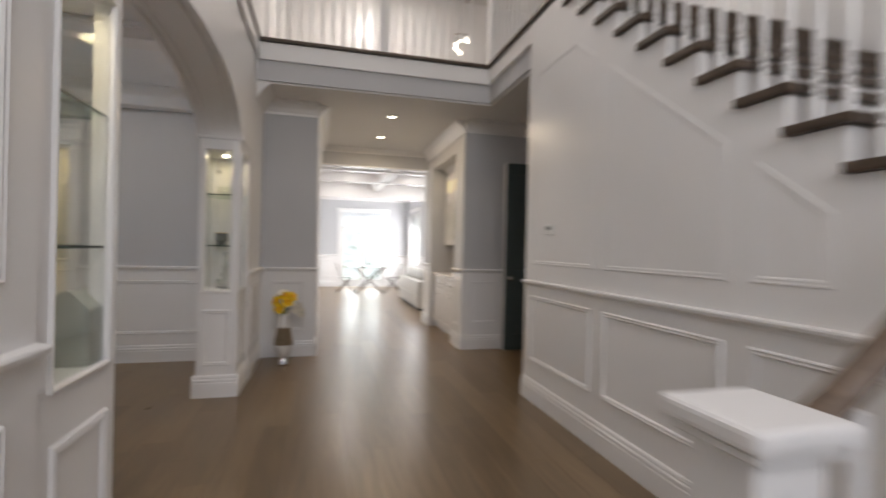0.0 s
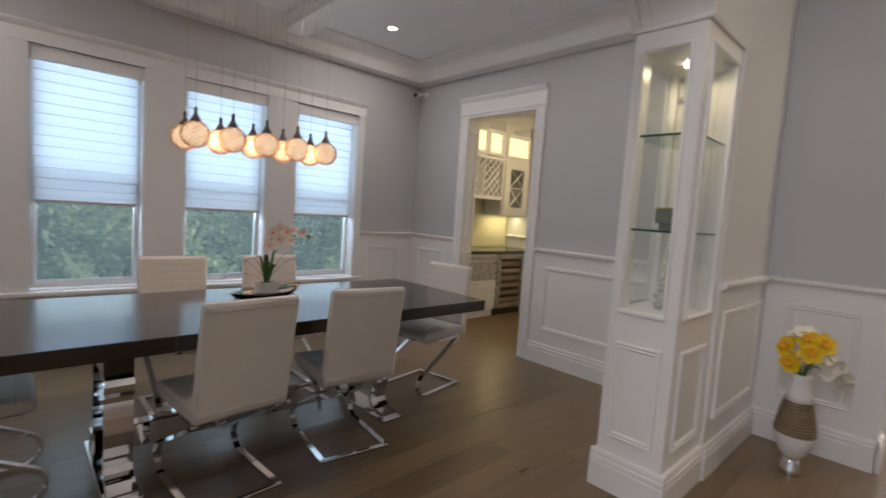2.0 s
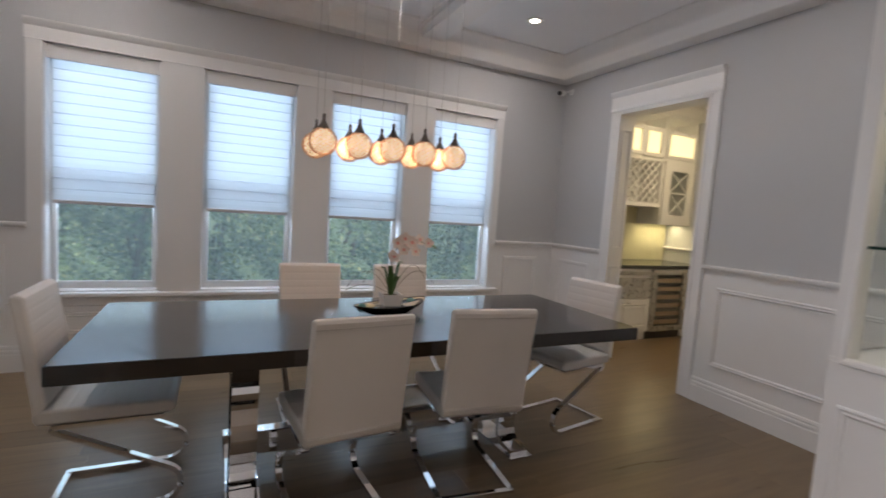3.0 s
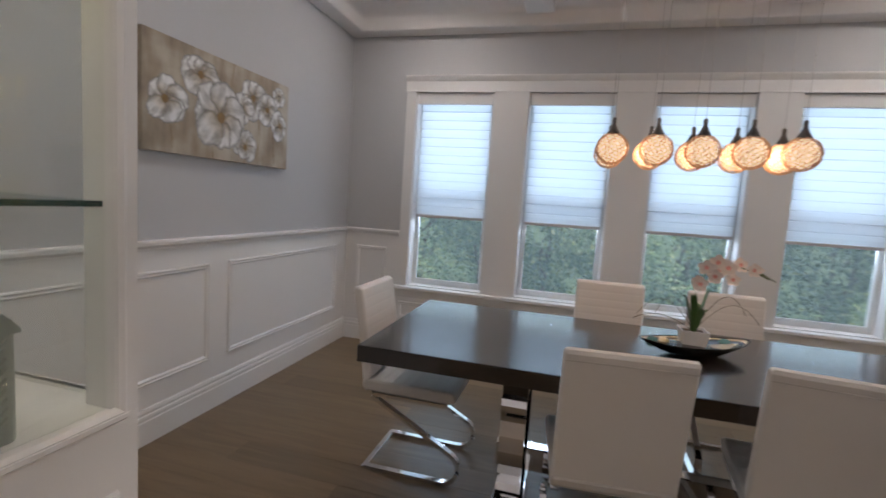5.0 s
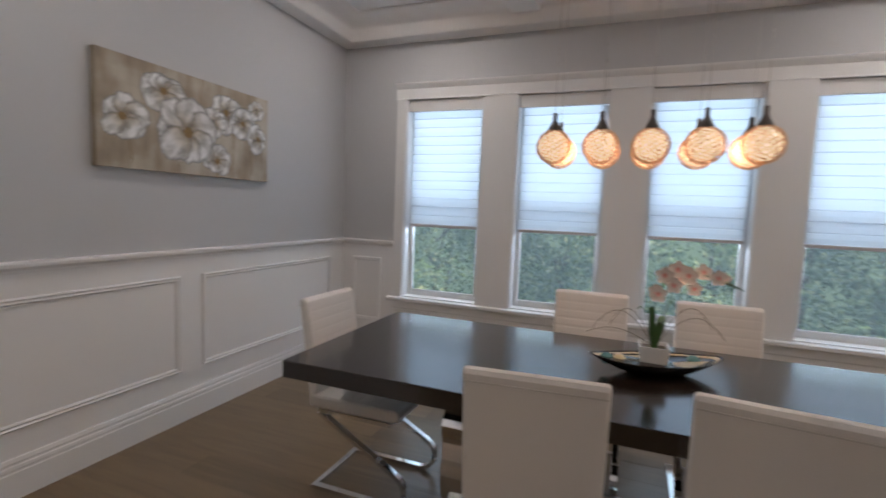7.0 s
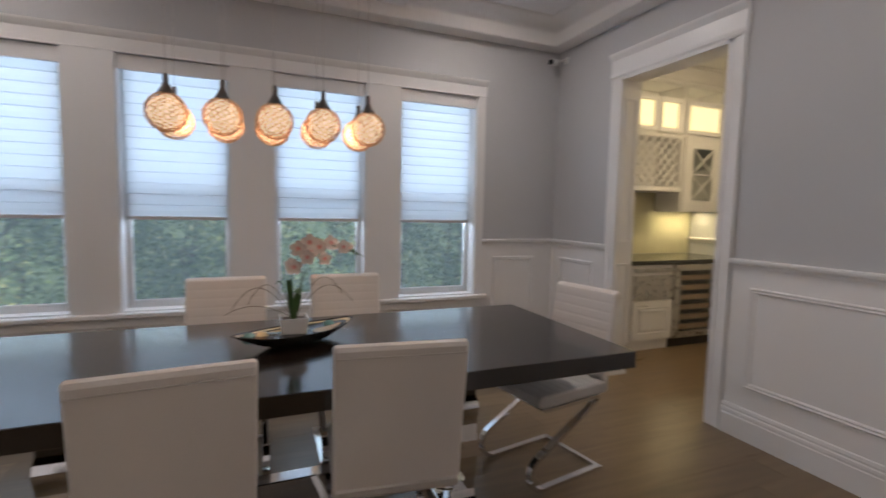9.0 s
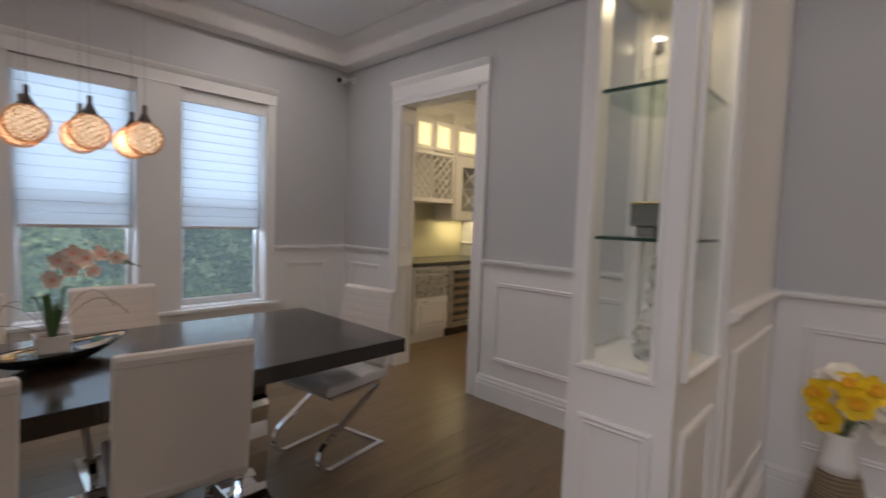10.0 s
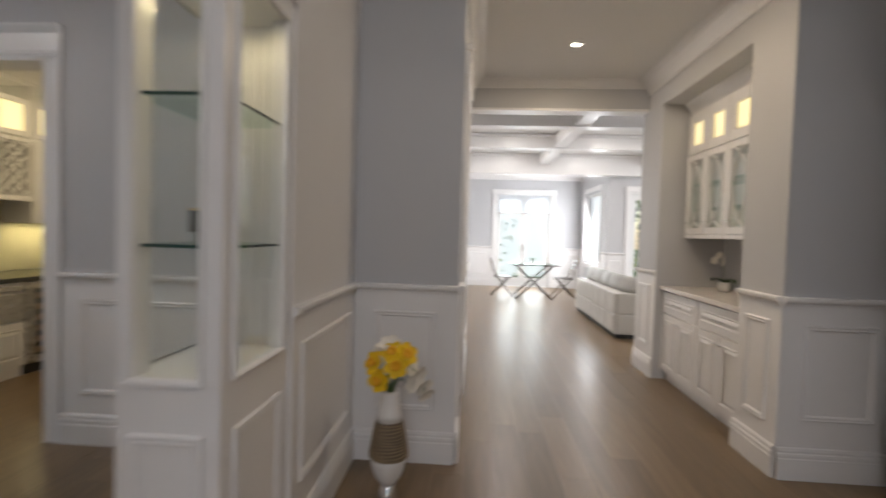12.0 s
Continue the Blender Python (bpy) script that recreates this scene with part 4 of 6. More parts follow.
def dining_chair():
    ch = thing("dining_chair", "white leatherette dining chair on a chrome Z-frame", "chair", "chairs round the dining table")
    lean = lambda z: -0.235 - 0.075 * ((z - 0.44) / 0.49) ** 1.1 if z > 0.44 else -0.235
    # backrest: plain behind, channel-stitched in front; counter-clockwise in (y, z)
    back = [(lean(z) - 0.022, z) for z in (0.45, 0.55, 0.65, 0.75, 0.85, 0.915)]
    top = [(lean(0.93) - 0.014, 0.928), (lean(0.93), 0.933), (lean(0.93) + 0.014, 0.928)]
    front = []
    for k in range(9):
        z1 = 0.918 - k * 0.048
        front += [(lean(z1) + 0.0251, z1), (lean(z1 - 0.010) + 0.026, z1 - 0.010), (lean(z1 - 0.036) + 0.026, z1 - 0.036)]
    front += [(lean(0.48) + 0.02, 0.484)]
    part("backrest", padded_slab((back + top + front)[::-1], 0.205), LEATHER, ch)
    bottom = [(-0.245, 0.415), (0.19, 0.415), (0.215, 0.425), (0.222, 0.445), (0.212, 0.466)]
    topside = []
    for k in range(8):
        y1 = 0.195 - k * 0.05
        topside += [(y1, 0.4742), (y1 - 0.010, 0.476), (y1 - 0.038, 0.476)]
    topside += [(-0.215, 0.474), (-0.235, 0.478), (-0.255, 0.47), (-0.262, 0.45), (-0.258, 0.43)]
    part("seat", padded_slab(bottom + topside, 0.205), SEATSHADE, ch, "channel-stitched seat, leatherette darkened as if shaded")
    part("piping", boxes((-0.200, 0.200, -0.3345, -0.3325, 0.893, 0.897)), STITCH, ch)
    for sx in (-0.185, 0.185):
        bm = bmesh.new()
        pts = [(sx, 0.17, 0.402), (sx, -0.19, 0.402), (sx, -0.205, 0.400), (sx, -0.205, 0.392), (sx, -0.195, 0.380)]
        # the slanting bar runs into a wide bend at the front, then back along the floor
        bend = [math.radians(62 - 152 * k / 10) for k in range(11)]
        pts += [(sx, -0.195 + 0.399 * k / 4, 0.380 - 0.212 * k / 4) for k in range(1, 4)]
        pts += [(sx, 0.165 + 0.083 * math.cos(a), 0.095 + 0.082 * math.sin(a)) for a in bend]
        pts += [(sx, -0.235, 0.013)]
        tube(bm, pts, 0.0215, 4, 0.62)
        part("leg", bm, CHROME, ch, "chrome Z-shaped leg")
    part("foot_bar", boxes((-0.2, 0.2, -0.248, -0.222, 0.002, 0.020), bevel=0.002), CHROME, ch)
    part("seat_bar", boxes((-0.2, 0.2, 0.15, 0.176, 0.394, 0.412), bevel=0.002), CHROME, ch)
    return ch


chair = dining_chair()
chair.matrix_world = pose(-2.571, 3.11, 0, 0, 0, 95)
for m in (pose(-2.615, 3.785, 0, 0, 0, 83), pose(-3.53, 3.195, 0, 0, 0, -90), pose(-3.52, 3.845, 0, 0, 0, -91), pose(-2.99, 2.25, 0, 0, 0, 0), pose(-2.985, 4.725, 0, 0, 0, 190)):
    copy_thing(chair, m)

# ---- centrepiece ----
bowl = thing("boat_bowl", "black boat-shaped bowl with a gilt shell inlay", "bowl", m=pose(-3.0, 3.50, 0.7605, 0, 0, 112))


def boat(rows):
    bm = bmesh.new()
    rings = []
    for w, z in rows:
        ring = []
        for k in range(28):
            a = 2 * math.pi * k / 28
            x = 0.27 * w * math.cos(a)
            ring.append(bm.verts.new((x, 0.105 * w * math.sin(a) * (1 - 0.35 * abs(math.cos(a)) ** 3), z + 0.018 * (abs(math.cos(a)) ** 3) * w)))
        rings.append(ring)
    for a, b in zip(rings, rings[1:]):
        for i in range(28):
            bm.faces.new((a[i], a[(i + 1) % 28], b[(i + 1) % 28], b[i]))
    bm.faces.new(rings[0][::-1]), bm.faces.new(rings[-1])
    return bm


part("shell", boat([(0.45, 0), (0.60, 0.008), (0.85, 0.035), (1.0, 0.056), (0.985, 0.058), (0.93, 0.048)]), LACQUER, bowl, smooth=True)
part("inlay", boat([(0.925, 0.046), (0.95, 0.054), (0.90, 0.0485), (0.7, 0.030), (0.5, 0.020)]), SHELLFILL, bowl, "gilt shell-patterned inside", True)
for bx_, by_, c in ((0.155, 0.01, 0), (-0.15, 0.0, 1), (-0.195, 0.015, 0)):
    b = part("shell_ball", lathe([(0.0, 0), (0.018, 0.004), (0.028, 0.018), (0.028, 0.026), (0.018, 0.042), (0.0, 0.046)], 14, (bx_, by_, 0.028)), TEAL if c == 0 else GOLD, bowl, "glazed decorative ball", True)

orchid = thing("potted_orchid", "blush orchid in a white square pot", "plant", m=pose(-2.985, 3.485, 0.7605))
bm = bmesh.new()
rings = []
for w, z in ((0.042, 0.028), (0.056, 0.118), (0.050, 0.118), (0.046, 0.105)):
    rings.append([bm.verts.new((sx * w, sy * w, z)) for sx, sy in ((-1, -1), (1, -1), (1, 1), (-1, 1))])
for a, b in zip(rings, rings[1:]):
    for i in range(4):
        bm.faces.new((a[i], a[(i + 1) % 4], b[(i + 1) % 4], b[i]))
bm.faces.new(rings[0][::-1]), bm.faces.new(rings[-1])
part("pot", bm, CERAMIC, orchid, "white glazed square pot")
part("soil", boxes((-0.045, 0.045, -0.045, 0.045, 0.102, 0.108)), BARK, orchid)


def strap_leaf(bm, ang, length, rise, droop, width, z0=0.105):
    prev = None
    for k in range(9):
        u = k / 8
        r = 0.01 + length * u
        z = z0 + rise * math.sin(u * math.pi * 0.62) - droop * u * u
        w = width * (math.sin(math.pi * min(1, 0.12 + u * 0.88)) ** 0.7)
        c, s = math.cos(ang), math.sin(ang)
        cur = [bm.verts.new((r * c - w * s * q, r * s + w * c * q, z + (0.006 if q else 0))) for q in (-1, 0, 1)]
        if prev:
            for i in (0, 1):
                bm.faces.new((prev[i], prev[i + 1], cur[i + 1], cur[i]))
        prev = cur


def orchid_flower(centre, aim, size, n=5, only=None):
    bm = bmesh.new()
    q = Vector(aim).to_track_quat("Z", "Y")
    for k in (range(n) if only is None else (only,)):
        a = 2 * math.pi * k / n + 0.3
        rows = []
        for u, w in ((0.05, 0.1), (0.35, 0.36), (0.7, 0.42), (0.95, 0.22), (1.0, 0.05)):
            rows.append([bm.verts.new(Vector(centre) + q @ (size * Vector((u * math.cos(a) - s * w * math.sin(a), u * math.sin(a) + s * w * math.cos(a), 0.18 * u * u + 0.1 * abs(s))))) for s in (-1, 0, 1)])
        for r0, r1 in zip(rows, rows[1:]):
            for i in (0, 1):
                bm.faces.new((r0[i], r0[i + 1], r1[i + 1], r1[i]))
    return bm


rnd = random.Random(4)
bm = bmesh.new()
for ang, ln, rise, dr, w in ((1.7, 0.05, 0.19, 0.0, 0.016), (-1.4, 0.06, 0.16, 0.0, 0.015), (0.4, 0.06, 0.12, 0.01, 0.017), (2.6, 0.07, 0.13, 0.02, 0.016), (-0.6, 0.04, 0.17, 0.0, 0.014)):
    strap_leaf(bm, ang, ln, rise, dr, w)
part("leaves", bm, LEAF, orchid, "upright dark green leaves", True)
for ang, ln, rise, dr in ((-1.75, 0.24, 0.16, 0.08), (-1.5, 0.26, 0.07, 0.02), (1.35, 0.24, 0.16, 0.05), (1.6, 0.20, 0.19, 0.05), (-1.3, 0.18, 0.17, 0.05)):
    bm = bmesh.new()
    tube(bm, [(ln * u * math.cos(ang), ln * u * math.sin(ang), 0.11 + rise * math.sin(u * 2.3) - dr * u * u) for u in [k / 10 for k in range(11)]], 0.0016, 4)
    part("grass_blade", bm, TWIG, orchid, "thin dry grass blade")
bm = bmesh.new()
stem = [(0, 0, 0.105), (0.0, -0.01, 0.22), (0.0, -0.005, 0.32), (0, 0.03, 0.385), (0, 0.09, 0.415), (0, 0.16, 0.41), (0.0, 0.235, 0.385), (0, 0.265, 0.37)]
tube(bm, stem, 0.0028, 6)
part("stem", bm, STEM, orchid)
for c, s in (((0.01, 0.02, 0.40), 0.040), ((0.0, 0.065, 0.425), 0.042), ((0.015, 0.105, 0.405), 0.042), ((0.0, 0.15, 0.42), 0.040), ((0.01, 0.20, 0.405), 0.036), ((0.015, 0.0, 0.325), 0.040), ((0.02, 0.055, 0.365), 0.038), ((0.02, 0.125, 0.355), 0.034), ((-0.01, 0.225, 0.40), 0.030), ((0.01, -0.012, 0.335), 0.034), ((-0.02, 0.08, 0.39), 0.038)):
    aim = (1, rnd.uniform(-0.5, 0.5), rnd.uniform(-0.1, 0.5))
    fl = part("blossom", orchid_flower(c, aim, s * 0.86), PINKPETAL, orchid, "blush orchid blossom", True)
    part("centre", orchid_flower(Vector(c) + 0.005 * Vector(aim), aim, s * 0.26), BLUSH, fl, smooth=True)
bm = bmesh.new()
for k in range(5):
    c = Vector((0.0, 0.24 + 0.012 * k, 0.388 - 0.006 * k))
    bmesh.ops.create_uvsphere(bm, u_segments=6, v_segments=4, radius=0.007 - 0.0008 * k, matrix=Matrix.Translation(c))
part("buds", bm, STEM, orchid)

# ---- pendant chandelier ----
pend = thing("pendant_chandelier", "ten wire-globe pendants in two rows over the table", "chandelier")
part("canopy", boxes((-3.06, -2.92, 2.95, 3.88, 2.995, 3.019), bevel=0.004), CHROME, pend, "chrome ceiling canopy")
rnd = random.Random(7)
bm = bmesh.new()
for k in range(190):
    # small wire rings, spread evenly and lying on the globe
    z = 1 - 2 * (k + 0.5) / 190
    az = 2.39996 * k + rnd.uniform(-0.1, 0.1)
    ax = Vector((math.sqrt(1 - z * z) * math.cos(az), math.sqrt(1 - z * z) * math.sin(az), z))
    e1 = (ax.orthogonal() + 0.3 * Vector((rnd.uniform(-1, 1), rnd.uniform(-1, 1), rnd.uniform(-1, 1)))).cross(ax).normalized()
    e2 = ax.cross(e1)
    ra, rb = rnd.uniform(0.0095, 0.0135), rnd.uniform(0.0085, 0.0115)
    pts = [(0.0670 + rnd.uniform(-0.0014, 0.0014)) * (ax * 0.0670 + ra * math.cos(a) * e1 + rb * math.sin(a) * e2).normalized() for a in (2 * math.pi * i / 10 for i in range(11))]
    tube(bm, pts, 0.0014, 3)
wire_mesh = part("wire_globe", bm, WIRE, pend, "champagne wire-ring globe")
WIRE_ME = wire_mesh.data
bpy.data.objects.remove(wire_mesh)
BULB = lathe([(0.0, -0.058), (0.030, -0.050), (0.051, -0.028), (0.059, 0.0), (0.052, 0.028), (0.034, 0.048), (0.016, 0.058), (0.0, 0.060)], 20)
for x in (-2.89, -3.085):
    for k in range(5):
        y = 3.06 + 0.1775 * k
        g = new("wire_globe", WIRE_ME)
        g.parent, g.matrix_local = pend, pose(x, y, 1.648, 0, 0, 67 * k + (x < -3) * 31)
        tagged(g, "champagne wire-ring globe", kind="stuff")
        part("lit_glass", BULB.copy(), SHADEGLOW, g, "warm lit inner glass", True)
        part("socket_cap", lathe([(0.029, 0.060), (0.025, 0.069), (0.016, 0.085), (0.011, 0.097), (0.0085, 0.102), (0.0085, 0.128), (0.005, 0.132), (0.0, 0.133)], 14), BRONZE, g, "dark nickel cap", True)
        part("cable", lathe([(0.0013, 0.130), (0.0013, 1.348)], 5), STEEL, g)
for y in (3.15, 3.415, 3.68):
    lamp = new("pendant_lamp", bpy.data.lights.new("pendant_lamp", "POINT"))
    lamp.data.energy, lamp.data.color, lamp.data.shadow_soft_size = 2.4, (1.0, 0.66, 0.42), 0.06
    lamp.parent, lamp.location = pend, (-2.9875, y, 1.648)

# ---- painting ----


def canvas_mat():
    mat = material("canvas_ground", (0.36, 0.30, 0.24), 0.7)
    nt = mat.node_tree
    b = nt.nodes["Principled BSDF"]
    tc, mp, n, ramp = (nt.nodes.new(k) for k in ("ShaderNodeTexCoord", "ShaderNodeMapping", "ShaderNodeTexNoise", "ShaderNodeValToRGB"))
    mp.inputs["Scale"].default_value = (9.0, 1.0, 1.8)
    n.inputs["Scale"].default_value, n.inputs["Detail"].default_value = 1.4, 6
    e = ramp.color_ramp.elements
    e[0].position, e[1].position = 0.30, 0.72
    e[0].color, e[1].color = (0.165, 0.135, 0.11, 1), (0.56, 0.53, 0.475, 1)
    e.new(0.46).color = (0.33, 0.27, 0.20, 1)
    e.new(0.58).color = (0.45, 0.40, 0.33, 1)
    nt.links.new(tc.outputs["Object"], mp.inputs["Vector"])
    nt.links.new(mp.outputs["Vector"], n.inputs["Vector"])
    blot, mix = nt.nodes.new("ShaderNodeTexNoise"), nt.nodes.new("ShaderNodeMix")
    blot.inputs["Scale"].default_value, blot.inputs["Detail"].default_value = 4.5, 4
    nt.links.new(tc.outputs["Object"], blot.inputs["Vector"])
    mix.inputs[0].default_value = 0.6
    nt.links.new(n.outputs["Fac"], mix.inputs[2])
    nt.links.new(blot.outputs["Fac"], mix.inputs[3])
    nt.links.new(mix.outputs[0], ramp.inputs["Fac"])
    nt.links.new(ramp.outputs["Color"], b.inputs["Base Color"])
    return mat


CANVAS = canvas_mat()


def petal_mat():
    """Brushed white petal: pale streaks, greyer at the root, thin ragged rim. x runs root to tip, z across."""
    mat = bpy.data.materials.new("white_petal_paint")
    mat.use_nodes = True
    nt = mat.node_tree
    out, b = nt.nodes["Material Output"], nt.nodes["Principled BSDF"]
    b.inputs["Roughness"].default_value = 0.6
    tc, sep, mp, n1, n2, ramp, root, mulc, tr, mx = (nt.nodes.new(k) for k in ("ShaderNodeTexCoord", "ShaderNodeSeparateXYZ", "ShaderNodeMapping", "ShaderNodeTexNoise", "ShaderNodeTexNoise", "ShaderNodeValToRGB", "ShaderNodeValToRGB", "ShaderNodeMix", "ShaderNodeBsdfTransparent", "ShaderNodeMixShader"))
    info = nt.nodes.new("ShaderNodeObjectInfo")
    off = nt.nodes.new("ShaderNodeVectorMath")
    nt.links.new(tc.outputs["Object"], sep.inputs[0])
    nt.links.new(tc.outputs["Object"], off.inputs[0])
    nt.links.new(info.outputs["Random"], off.inputs[1])
    mp.inputs["Scale"].default_value = (1.3, 1.0, 2.6)
    nt.links.new(off.outputs[0], mp.inputs["Vector"])
    n1.inputs["Scale"].default_value, n1.inputs["Detail"].default_value = 1.5, 5
    n2.inputs["Scale"].default_value, n2.inputs["Detail"].default_value = 5.0, 4
    nt.links.new(mp.outputs["Vector"], n1.inputs["Vector"])
    nt.links.new(off.outputs[0], n2.inputs["Vector"])
    e = ramp.color_ramp.elements
    e[0].position, e[1].position = 0.32, 0.62
    e[0].color, e[1].color = (0.55, 0.54, 0.53, 1), (0.76, 0.76, 0.77, 1)
    nt.links.new(n1.outputs["Fac"], ramp.inputs["Fac"])
    e = root.color_ramp.elements
    e[0].position, e[1].position = 0.05, 0.62
    e[0].color, e[1].color = (0.58, 0.47, 0.32, 1), (1, 1, 1, 1)
    nt.links.new(sep.outputs["X"], root.inputs["Fac"])
    mulc.data_type, mulc.blend_type = "RGBA", "MULTIPLY"
    mulc.inputs[0].default_value = 1.0
    nt.links.new(ramp.outputs["Color"], mulc.inputs[6])
    nt.links.new(root.outputs["Color"], mulc.inputs[7])
    nt.links.new(mulc.outputs[2], b.inputs["Base Color"])

    def calc(op, p, q):
        m = nt.nodes.new("ShaderNodeMath")
        m.operation = op
        for i, v in enumerate((p, q)):
            if isinstance(v, (int, float)):
                m.inputs[i].default_value = v
            else:
                nt.links.new(v, m.inputs[i])
        return m.outputs[0]
    u = calc("MULTIPLY", calc("SUBTRACT", sep.outputs["X"], 0.5), 2.0)
    w = calc("MULTIPLY", sep.outputs["Z"], 2.0)
    r2 = calc("ADD", calc("MULTIPLY", u, u), calc("MULTIPLY", w, w))
    r2 = calc("ADD", r2, calc("MULTIPLY", calc("SUBTRACT", n2.outputs["Fac"], 0.5), 0.9))
    rng = nt.nodes.new("ShaderNodeMapRange")
    rng.inputs["From Min"].default_value, rng.inputs["From Max"].default_value = 1.0, 0.50
    nt.links.new(r2, rng.inputs["Value"])
    thin = nt.nodes.new("ShaderNodeMapRange")
    thin.inputs["From Min"].default_value, thin.inputs["From Max"].default_value = 0.34, 0.58
    thin.inputs["To Min"].default_value = 0.62
    nt.links.new(n1.outputs["Fac"], thin.inputs["Value"])
    nt.links.new(calc("MULTIPLY", rng.outputs["Result"], thin.outputs["Result"]), mx.inputs["Fac"])
    nt.links.new(tr.outputs["BSDF"], mx.inputs[1])
    nt.links.new(b.outputs["BSDF"], mx.inputs[2])
    nt.links.new(mx.outputs["Shader"], out.inputs["Surface"])
    return mat


PETALPAINT = petal_mat()
OCHRE = material("ochre_paint", (0.20, 0.12, 0.04), 0.6, vary=0.4, scale=60)
pic = thing("flower_painting", "unframed canvas of white flowers on taupe ground", "painting", m=pose(-2.534, 0.852, 1.531))
part("canvas", boxes((-1.19, 0.0, 0.0, 0.036, 0.0, 0.582), bevel=0.003), CANVAS, pic)
rnd = random.Random(11)
bm = bmesh.new()
bm.faces.new([bm.verts.new((0.5 + 0.49 * math.cos(q), 0, 0.49 * math.sin(q))) for q in (2 * math.pi * j / 24 for j in range(24))])
first = part("painted_petal", bm, PETALPAINT, pic)
PETAL_ME = first.data
bpy.data.objects.remove(first)
level = iter(range(200))
for u, v, r, n in ((0.31, 0.77, 0.115, 4), (0.68, 0.72, 0.11, 4), (0.60, 0.57, 0.08, 3), (0.80, 0.64, 0.10, 4), (0.92, 0.50, 0.095, 3), (0.90, 0.84, 0.06, 3), (0.62, 0.17, 0.10, 4), (0.11, 0.46, 0.115, 4), (0.44, 0.42, 0.165, 4)):
    n += 3
    for k in range(n):
        a = 2 * math.pi * k / n + rnd.uniform(-0.3, 0.3)
        ln, wd = r * rnd.uniform(1.1, 1.4), r * rnd.uniform(1.2, 1.6)
        cx, cz = -1.19 * u, 0.582 * v
        while ln > 0.02 and not (-1.175 + 0.25 * wd < cx + ln * math.cos(a) < -0.25 * wd and 0.25 * wd < cz + ln * math.sin(a) < 0.575 - 0.25 * wd):
            ln, wd = ln * 0.92, wd * 0.95
        p = new("painted_petal", PETAL_ME)
        p.parent, p.matrix_local = pic, pose(cx, 0.0364 + 0.00006 * next(level), cz, 0, -math.degrees(a), 0) @ Matrix.Diagonal((ln, 1, wd, 1))
    if r > 0.08:
        part("painted_centre", lathe([(0.0, 0.0), (r * 0.19, 0.0), (r * 0.16, 0.002), (0.0, 0.0025)], 12), OCHRE, pic).matrix_local = pose(-1.19 * u, 0.0364 + 0.00006 * next(level), 0.582 * v, -90)
for u, v0, v1 in ((0.40, 0.0, 0.3), (0.62, 0.0, 0.1), (0.72, 0.1, 0.6), (0.86, 0.05, 0.5), (0.52, 0.75, 1.0), (0.14, 0.05, 0.35)):
    bm = bmesh.new()
    tube(bm, [(-1.19 * (u + 0.012 * math.sin(3 * k / 6 + 9 * u)), 0.0352, 0.582 * (v0 + (v1 - v0) * k / 6)) for k in range(7)], 0.0025, 5)
    part("painted_stem", bm, OCHRE, pic)

# ---- small fixtures in the dining room ----


def downlight(x, y, z, power, colour=(1.0, 0.935, 0.86), group="ceiling downlights"):
    t = thing("downlight", "lit round recessed ceiling light with white trim", "downlight", group, pose(x, y, z))
    part("trim_ring", lathe([(0.040, -0.003), (0.050, -0.006), (0.072, -0.007), (0.078, -0.004), (0.078, 0.0), (0.040, 0.0)], 24, caps=False), PLASTIC, t)
    part("lens", lathe([(0.0, -0.002), (0.040, -0.002), (0.040, 0.0), (0.0, 0.0)], 24), CAN, t, "glowing lens")
    lamp = area_lamp("downlight_lamp", pose(x, y, z - 0.012), 0.10, 0.10, power, colour, None, "DISK")
    lamp.parent, lamp.matrix_parent_inverse = t, t.matrix_world.inverted()


# the pair at y 1.75 is unseen, added to light the south end
for x, y, w in ((-4.0, 5.0, 7), (-2.26, 4.95, 6), (-4.0, 1.75, 6.5), (-2.26, 1.75, 5.0)):
    downlight(x, y, 3.019, w)
for x, y in ((0.46, 6.3), (0.45, 7.5)):
    downlight(x, y, 3.069, 13, (1.0, 0.80, 0.55))
for x, y in ((0.25, 10.5), (1.85, 10.5), (0.25, 12.4), (1.85, 12.4)):
    downlight(x, y, 3.119, 15)
downlight(-3.7, 7.3, 2.849, 16, (1.0, 0.80, 0.45), "pantry downlights")
# these three high lights are unseen, added to brighten foyer and landing
downlight(0.3, 3.0, 5.899, 14)
downlight(0.3, 0.5, 5.899, 14)
downlight(0.4, 7.0, 5.899, 60)
sp = thing("ceiling_speaker", "round flush ceiling speaker painted white", "speaker", m=pose(-3.0, 5.35, 3.019))
part("grille", lathe([(0.0, -0.005), (0.10, -0.005), (0.11, -0.003), (0.11, 0.0), (0.0, 0.0)], 28), TRAY, sp)
cc = thing("security_camera", "small white security camera with a dark lens high in the corner", "camera", m=pose(-4.69, 5.90, 2.70))
bm = bmesh.new()
tube(bm, [(0, 0.139, 0.03), (0, 0.10, 0.03), (0, 0.05, 0.012), (0, 0.03, 0.0)], 0.010, 8)
part("bracket", bm, PLASTIC, cc, smooth=True)
part("mount", boxes((-0.03, 0.03, 0.128, 0.1395, 0.0, 0.06), bevel=0.004), PLASTIC, cc)
bm = bmesh.new()
tube(bm, [(-0.03, 0.05, 0.012), (-0.022, 0.036, 0.009), (0.03, -0.045, -0.012), (0.034, -0.052, -0.014)], 0.030, 14)
part("housing", bm, PLASTIC, cc, smooth=True)
bm = bmesh.new()
tube(bm, [(0.030, -0.047, -0.013), (0.037, -0.058, -0.016)], 0.024, 14)
part("lens", bm, BLACKMETAL, cc, "dark lens")

# ---- pantry cabinets ----


